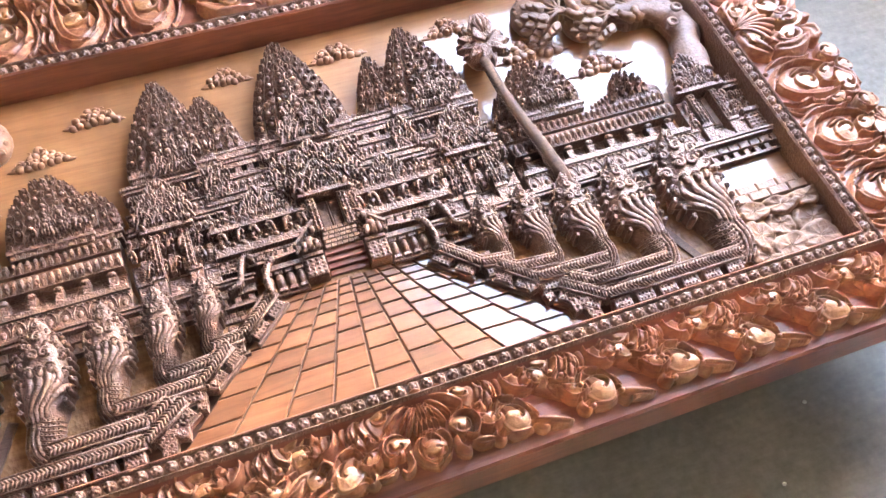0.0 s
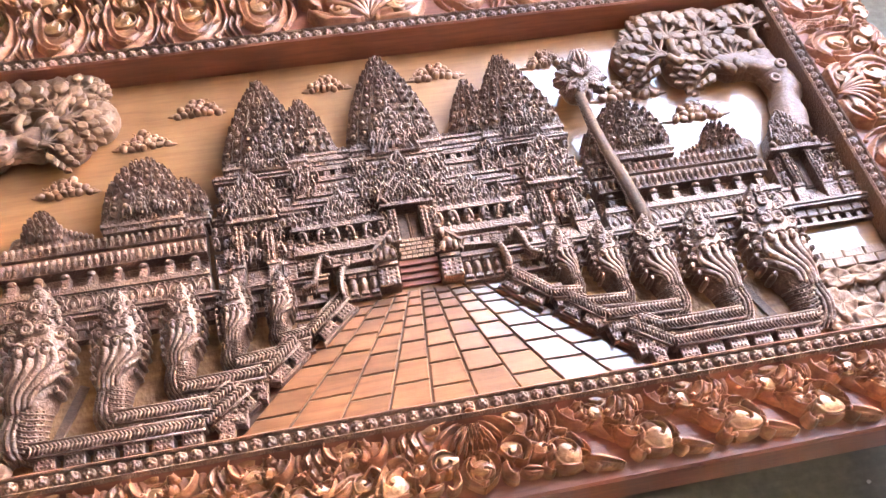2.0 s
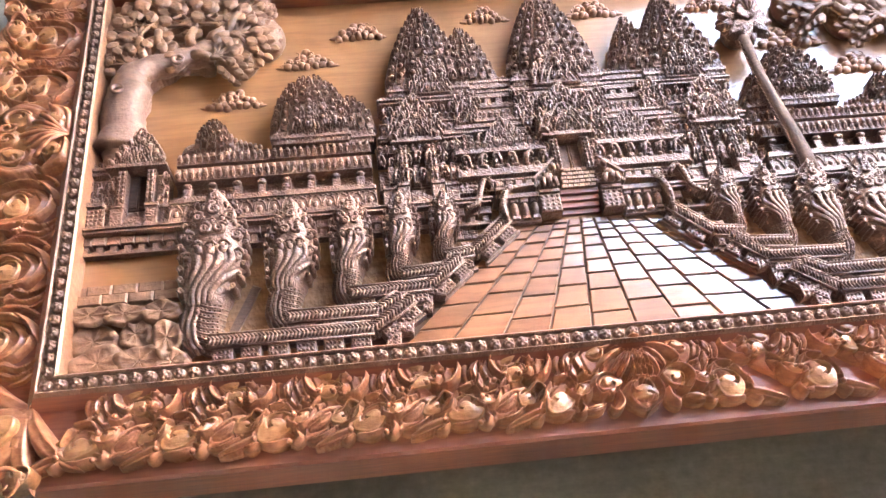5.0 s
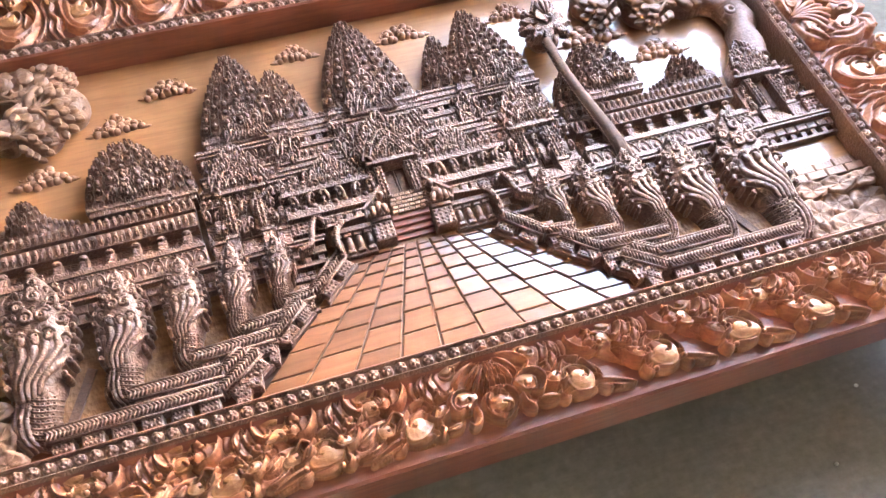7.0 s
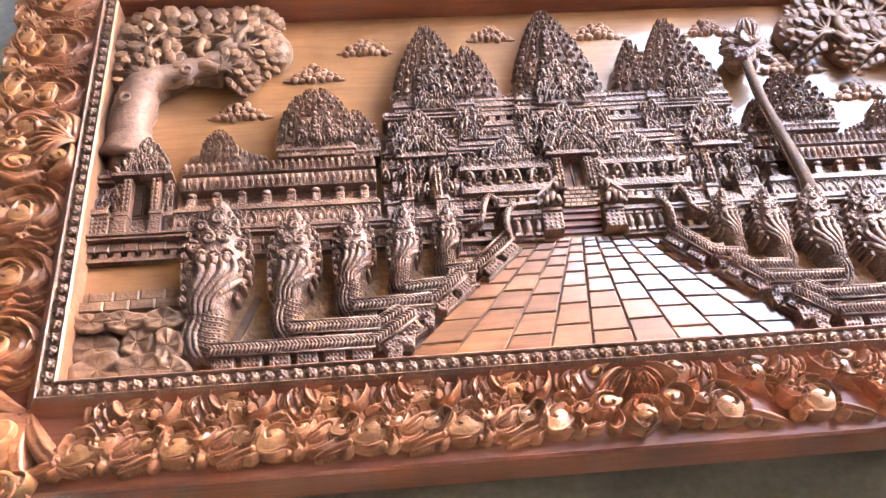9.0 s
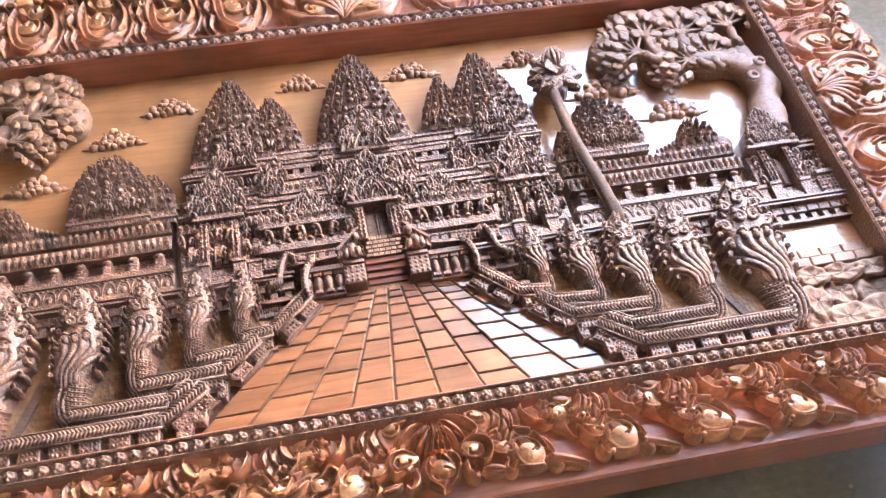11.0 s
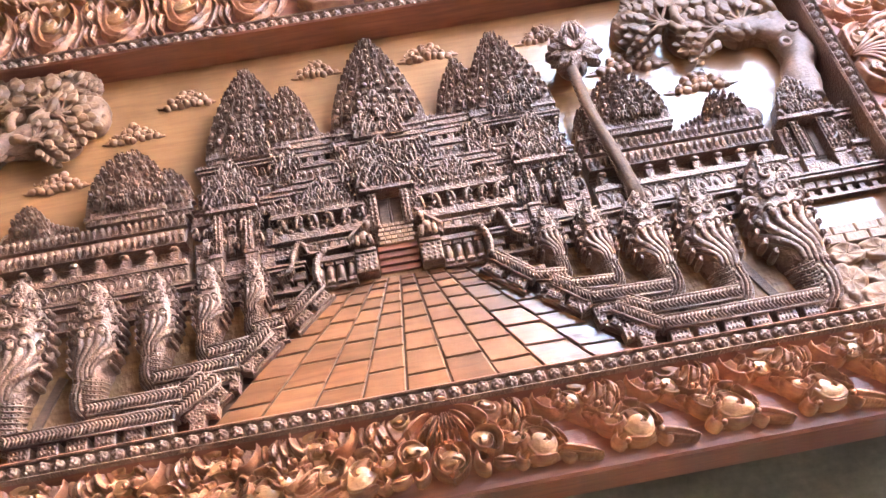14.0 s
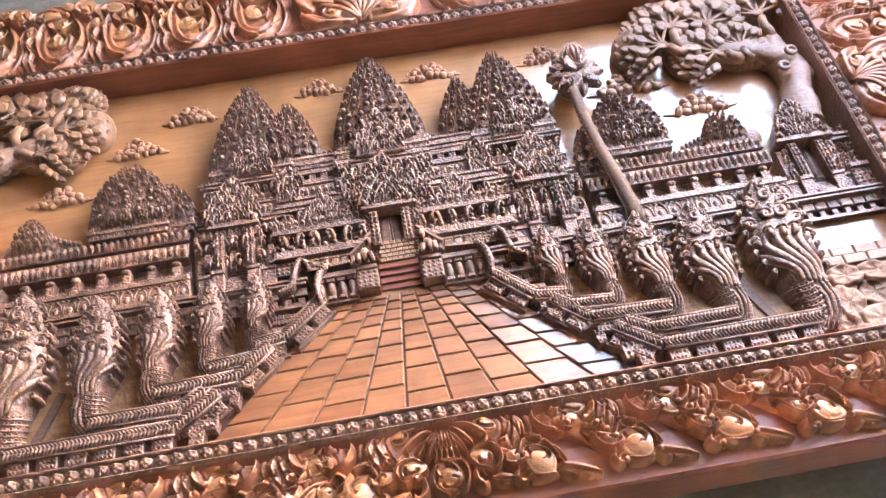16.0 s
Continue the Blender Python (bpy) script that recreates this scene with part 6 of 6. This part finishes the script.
def crown(cx, cy, sx, sy, root, z):
    """A fan-shaped crown: rows of overlapping flat leaves held by forked twigs that spring from one stem at (sx, sy)."""
    g = Geo()
    r = math.hypot(cx - sx, cy - sy)
    a0 = math.atan2(cy - sy, cx - sx)
    # hollowed mass under the leaves, down to the ground
    g.blob((cx + 0.16 * (cx - sx), cy + 0.16 * (cy - sy), z - 0.036), (r * 1.12, r * 0.94, 0.030), rz=a0 + math.pi / 2, nu=18, nv=9)
    # a domed shell of overlapping flat scales, the outer rows lower
    for row in range(3, -1, -1):
        q = r * (0.86 + 0.23 * row)
        span = 1.42 - 0.06 * row
        n = 6 + row * 2
        for i in range(n):
            a = a0 + (i - (n - 1) / 2) / (n - 1) * 2 * span + jit(0.05)
            e = (a - a0) / span
            qq = q * (1 - 0.22 * e ** 2) + jit(0.001)
            zz = z + 0.002 - 0.0055 * row ** 1.3 - 0.008 * e ** 2 + (0.0014 if i % 2 else 0)
            g.leaf((sx + qq * math.cos(a), sy + qq * math.sin(a)), a + jit(0.12), r * 0.46, 2 * span * qq / n * 1.34, zz, 0.0026, jit(0.25), 6)
    # twigs
    for i in range(6):
        a = a0 + (i - 2.5) * 0.42
        b_ = a0 + (i - 2.5) * 0.20
        g.tube([(sx, sy, z - 0.006), (sx + r * 0.40 * math.cos(b_), sy + r * 0.40 * math.sin(b_), z - 0.008), (sx + r * 1.0 * math.cos(a), sy + r * 1.0 * math.sin(a), z - 0.006)], [0.0050, 0.0036, 0.0024], 6)
    mid = ((sx + root[0]) / 2 + 0.12 * (sy - cy), (sy + root[1]) / 2 - 0.12 * (sx - cx))
    g.tube([(sx, sy, z - 0.005), (mid[0], mid[1], z - 0.006), (root[0], root[1], z - 0.014)], [0.0075, 0.0085, 0.011], 9)
    return g


# crowns: middle, stem and root on the limb; limbs with their radii; knot holes
trees = (([(0.042, 0.659, 0.064, 0.615, 0.080, 0.560), (0.080, 0.690, 0.094, 0.630, 0.110, 0.580), (0.137, 0.682, 0.155, 0.630, 0.150, 0.598), (0.196, 0.680, 0.204, 0.625, 0.180, 0.606), (0.248, 0.694, 0.236, 0.664, 0.205, 0.618),
           (0.256, 0.625, 0.214, 0.612, 0.185, 0.604), (0.216, 0.580, 0.183, 0.562, 0.150, 0.580), (0.041, 0.586, 0.052, 0.553, 0.068, 0.520), (0.090, 0.592, 0.080, 0.552, 0.076, 0.525)],
          [([(0.046, 0.395, -0.036), (0.046, 0.434, -0.034), (0.046, 0.476, -0.032), (0.047, 0.514, -0.032), (0.057, 0.542, -0.028), (0.088, 0.562, -0.026), (0.130, 0.580, -0.026), (0.180, 0.598, -0.028), (0.215, 0.612, -0.030)],
            [0.037, 0.036, 0.036, 0.035, 0.029, 0.024, 0.021, 0.017, 0.011]),
           ([(0.130, 0.576, -0.030), (0.160, 0.572, -0.030), (0.186, 0.566, -0.030)], [0.016, 0.013, 0.009]),
           ([(0.044, 0.520, -0.030), (0.042, 0.550, -0.030), (0.046, 0.580, -0.032)], [0.026, 0.018, 0.010])],
          ((0.043, 0.497, -0.002), (0.133, 0.562, -0.012))),
         ([(1.235, 0.619, 1.272, 0.588, 1.300, 0.572), (1.288, 0.675, 1.290, 0.624, 1.296, 0.585), (1.364, 0.670, 1.353, 0.619, 1.350, 0.570), (1.447, 0.672, 1.451, 0.624, 1.456, 0.585), (1.386, 0.600, 1.394, 0.556, 1.400, 0.540), (1.320, 0.582, 1.360, 0.556, 1.385, 0.545)],
          [([(1.436, 0.395, -0.036), (1.447, 0.440, -0.034), (1.462, 0.480, -0.032), (1.466, 0.510, -0.032), (1.457, 0.545, -0.030), (1.454, 0.580, -0.030), (1.460, 0.615, -0.032)], [0.029, 0.029, 0.028, 0.027, 0.024, 0.018, 0.012]),
           ([(1.458, 0.540, -0.030), (1.425, 0.562, -0.030), (1.374, 0.569, -0.030), (1.318, 0.580, -0.030), (1.270, 0.596, -0.032)], [0.024, 0.021, 0.018, 0.015, 0.011])],
          ((1.461, 0.532, -0.008), (1.438, 0.502, -0.010))))
for crowns, limbs, knots in trees:
    g = Geo()
    for pts, rads in limbs:
        fine, fr = [], []
        for (p0, r0), (p1, r1) in zip(zip(pts[:-1], rads[:-1]), zip(pts[1:], rads[1:])):
            for s in range(5):
                fine.append(tuple(p0[q] + (p1[q] - p0[q]) * s / 5 for q in range(3)))
                fr.append((r0 + (r1 - r0) * s / 5) * (1 + jit(0.025)))
        g.tube(fine + [pts[-1]], fr + [rads[-1]], 12)
        # the limb stands on the ground as a solid carved wall
        for p, r in zip(fine, fr):
            g.blob((p[0], p[1], (p[2] + BG) / 2), (r * 0.95, r * 0.95, (p[2] - BG) / 2 + 0.012), nu=10, nv=6)
    g.gnarl(0.012, 0.045)
    g.gnarl(0.0035, 0.014)
    g.v = [(p[0], p[1] + 0.006, p[2] if p[2] < BG else BG + (p[2] - BG) * 0.84) for p in g.v]
    for x, y, z in knots:
        g.curl((x, y), 0.0080, 0.0080, 0, 1.06, z + 0.001, 0.0040, 8, 18)
    trunk = pp("tree_trunk", g, TRUNK, "smooth brown tree trunk with knot holes")
    for cx, cy, sx, sy, rx, ry in crowns:
        pp("tree_crown", crown(cx, cy + 0.008, sx, sy + 0.008, (rx, ry + 0.006), -0.015), LOTUS, "fan of overlapping carved leaves on forked twigs", parent=trunk)

g = Geo()
pts = [(1.110, 0.238, -0.022), (1.110, 0.275, -0.018), (1.103, 0.320, -0.014), (1.092, 0.375, -0.010), (1.083, 0.435, -0.007), (1.078, 0.515, -0.002)]
g.tube(pts, [0.0145, 0.0122, 0.0112, 0.0102, 0.0094, 0.0090], 12)
for i in range(40):
    f = i / 39 * 4.999
    p, q, w = pts[int(f)], pts[int(f) + 1], f - int(f)
    r = 0.0132 - 0.0042 * i / 39
    g.curl((p[0] + (q[0] - p[0]) * w, p[1] + (q[1] - p[1]) * w - r * 0.3), r, r, math.pi, 0.5, p[2] + (q[2] - p[2]) * w + r * 0.15, 0.0026 if i < 10 else 0.0019, 5, 8)
palm = pp("palm_trunk", g, BARK, "slender leaning palm trunk with rings at its foot")
g = Geo()
cx, cy, cz = 1.092, 0.556, -0.004
g.blob((cx, cy + 0.004, cz - 0.018), (0.024, 0.028, 0.020), nu=14, nv=8)
g.blob((cx, cy + 0.010, cz - 0.040), (0.026, 0.032, 0.026), nu=12, nv=7)
for i in range(13):
    a = -math.pi / 2 + (i - 6) * 0.44
    g.leaf((cx + 0.008 * math.cos(a), cy + 0.008 * math.sin(a)), a + jit(0.08), 0.040 + jit(0.004), 0.019, cz - 0.010, 0.014, curve=jit(0.5))
for ring, n, ln in ((0.0, 9, 0.044), (0.5, 7, 0.034)):
    for i in range(n):
        a = -math.pi / 2 + (i - (n - 1) / 2) * (5.2 / n)
        g.leaf((cx, cy), a, ln, 0.028, cz + 0.006 * ring, 0.012, curve=0.25 * (1 if i > n / 2 else -1))
for i in range(9):
    a = math.pi / 2 + (i - 4) * 0.36
    g.tube([(cx, cy - 0.01, cz + 0.014), (cx + 0.020 * math.cos(a), cy + 0.018 * math.sin(a), cz + 0.022), (cx + 0.016 * math.cos(a) * 0.9, cy + 0.036 * math.sin(a) ** 2, cz + 0.016)], [0.003, 0.0045, 0.002], 5)
g.blob((cx + 0.003, cy + 0.024, cz + 0.010), (0.0205, 0.0225, 0.019), nu=16, nv=9)
for i in range(6):
    q = (i - 2.5) / 2.5
    g.tube([(cx + 0.003 + q * 0.008, cy + 0.004, cz + 0.020), (cx + 0.003 + q * 0.021, cy + 0.022, cz + 0.031 - 0.018 * q * q), (cx + 0.003 + q * 0.010, cy + 0.042, cz + 0.024), (cx + 0.003 + q * 0.003, cy + 0.048, cz + 0.016)], [0.0022, 0.0040, 0.0032, 0.0012], 6)
pp("palm_crown", g, STAIN, "tuft of curled palm leaves like a lotus", parent=palm)

# ---------------------------------------------------------------- litter on the floor
def card(name, poly, h, material, label, cat):
    g = Geo()
    c = (sum(p[0] for p in poly) / len(poly), sum(p[1] for p in poly) / len(poly))
    g.prism([(p[0] - c[0], p[1] - c[1]) for p in poly], 0, h, 0.0004)
    return thing(name, g, material, label, cat, (*c, FLOOR + 0.0005)), c


packet, c = card("packet", [(1.489, -0.331), (1.421, -0.403), (1.500, -0.490), (1.600, -0.400), (1.566, -0.330), (1.536, -0.310)], 0.012, BLUE, "torn pale blue printed packet lying on the concrete", "packet")
g = Geo()
g.prism([(1.492 - c[0], -0.333 - c[1]), (1.520 - c[0], -0.338 - c[1]), (1.536 - c[0], -0.312 - c[1])], 0.0122, 0.0135)
part("torn_flap", g, WHITE, packet, "white torn edge")
for a, b in (((1.492, -0.345), (1.440, -0.402)), ((1.497, -0.350), (1.445, -0.407)), ((1.515, -0.360), (1.540, -0.385)), ((1.540, -0.385), (1.500, -0.398)), ((1.494, -0.342), (1.548, -0.332))):
    g = Geo()
    g.bar((a[0] - c[0], a[1] - c[1]), (b[0] - c[0], b[1] - c[1]), 0.0012, 0.0121, 0.0126, 0)
    part("printed_bar", g, INK, packet)
card("blade_strip", [(1.277, -0.287), (1.232, -0.345), (1.254, -0.354), (1.287, -0.310)], 0.0012, WHITE, "short white cutter strip with a slanted end", "strip")
g = Geo()
g.blob((0, 0, 0.003), (0.004, 0.0035, 0.003), nu=8, nv=5)
for x, y in ((1.340, -0.247), (1.453, -0.134)):
    thing("pebble", g, PEBBLE, "small pale pebble on the concrete", "pebble", (x, y, FLOOR), "pebbles on the floor")
g = Geo()


def crumple(u, v):
    a = 2 * math.pi * u
    r = 0.045 * v
    return (r * math.cos(a) * 1.3, r * math.sin(a), 0.002 + 0.028 * (1 - v) ** 0.6 * (1 + 0.5 * math.sin(5 * a) * v) + 0.004 * noise.noise((9 * u, 5 * v, 0)))


g.grid(crumple, 30, 10)
thing("plastic_bag", g, FILM, "crumpled clear bluish plastic bag on the concrete", "plastic bag", (-0.615, 1.075, FLOOR))
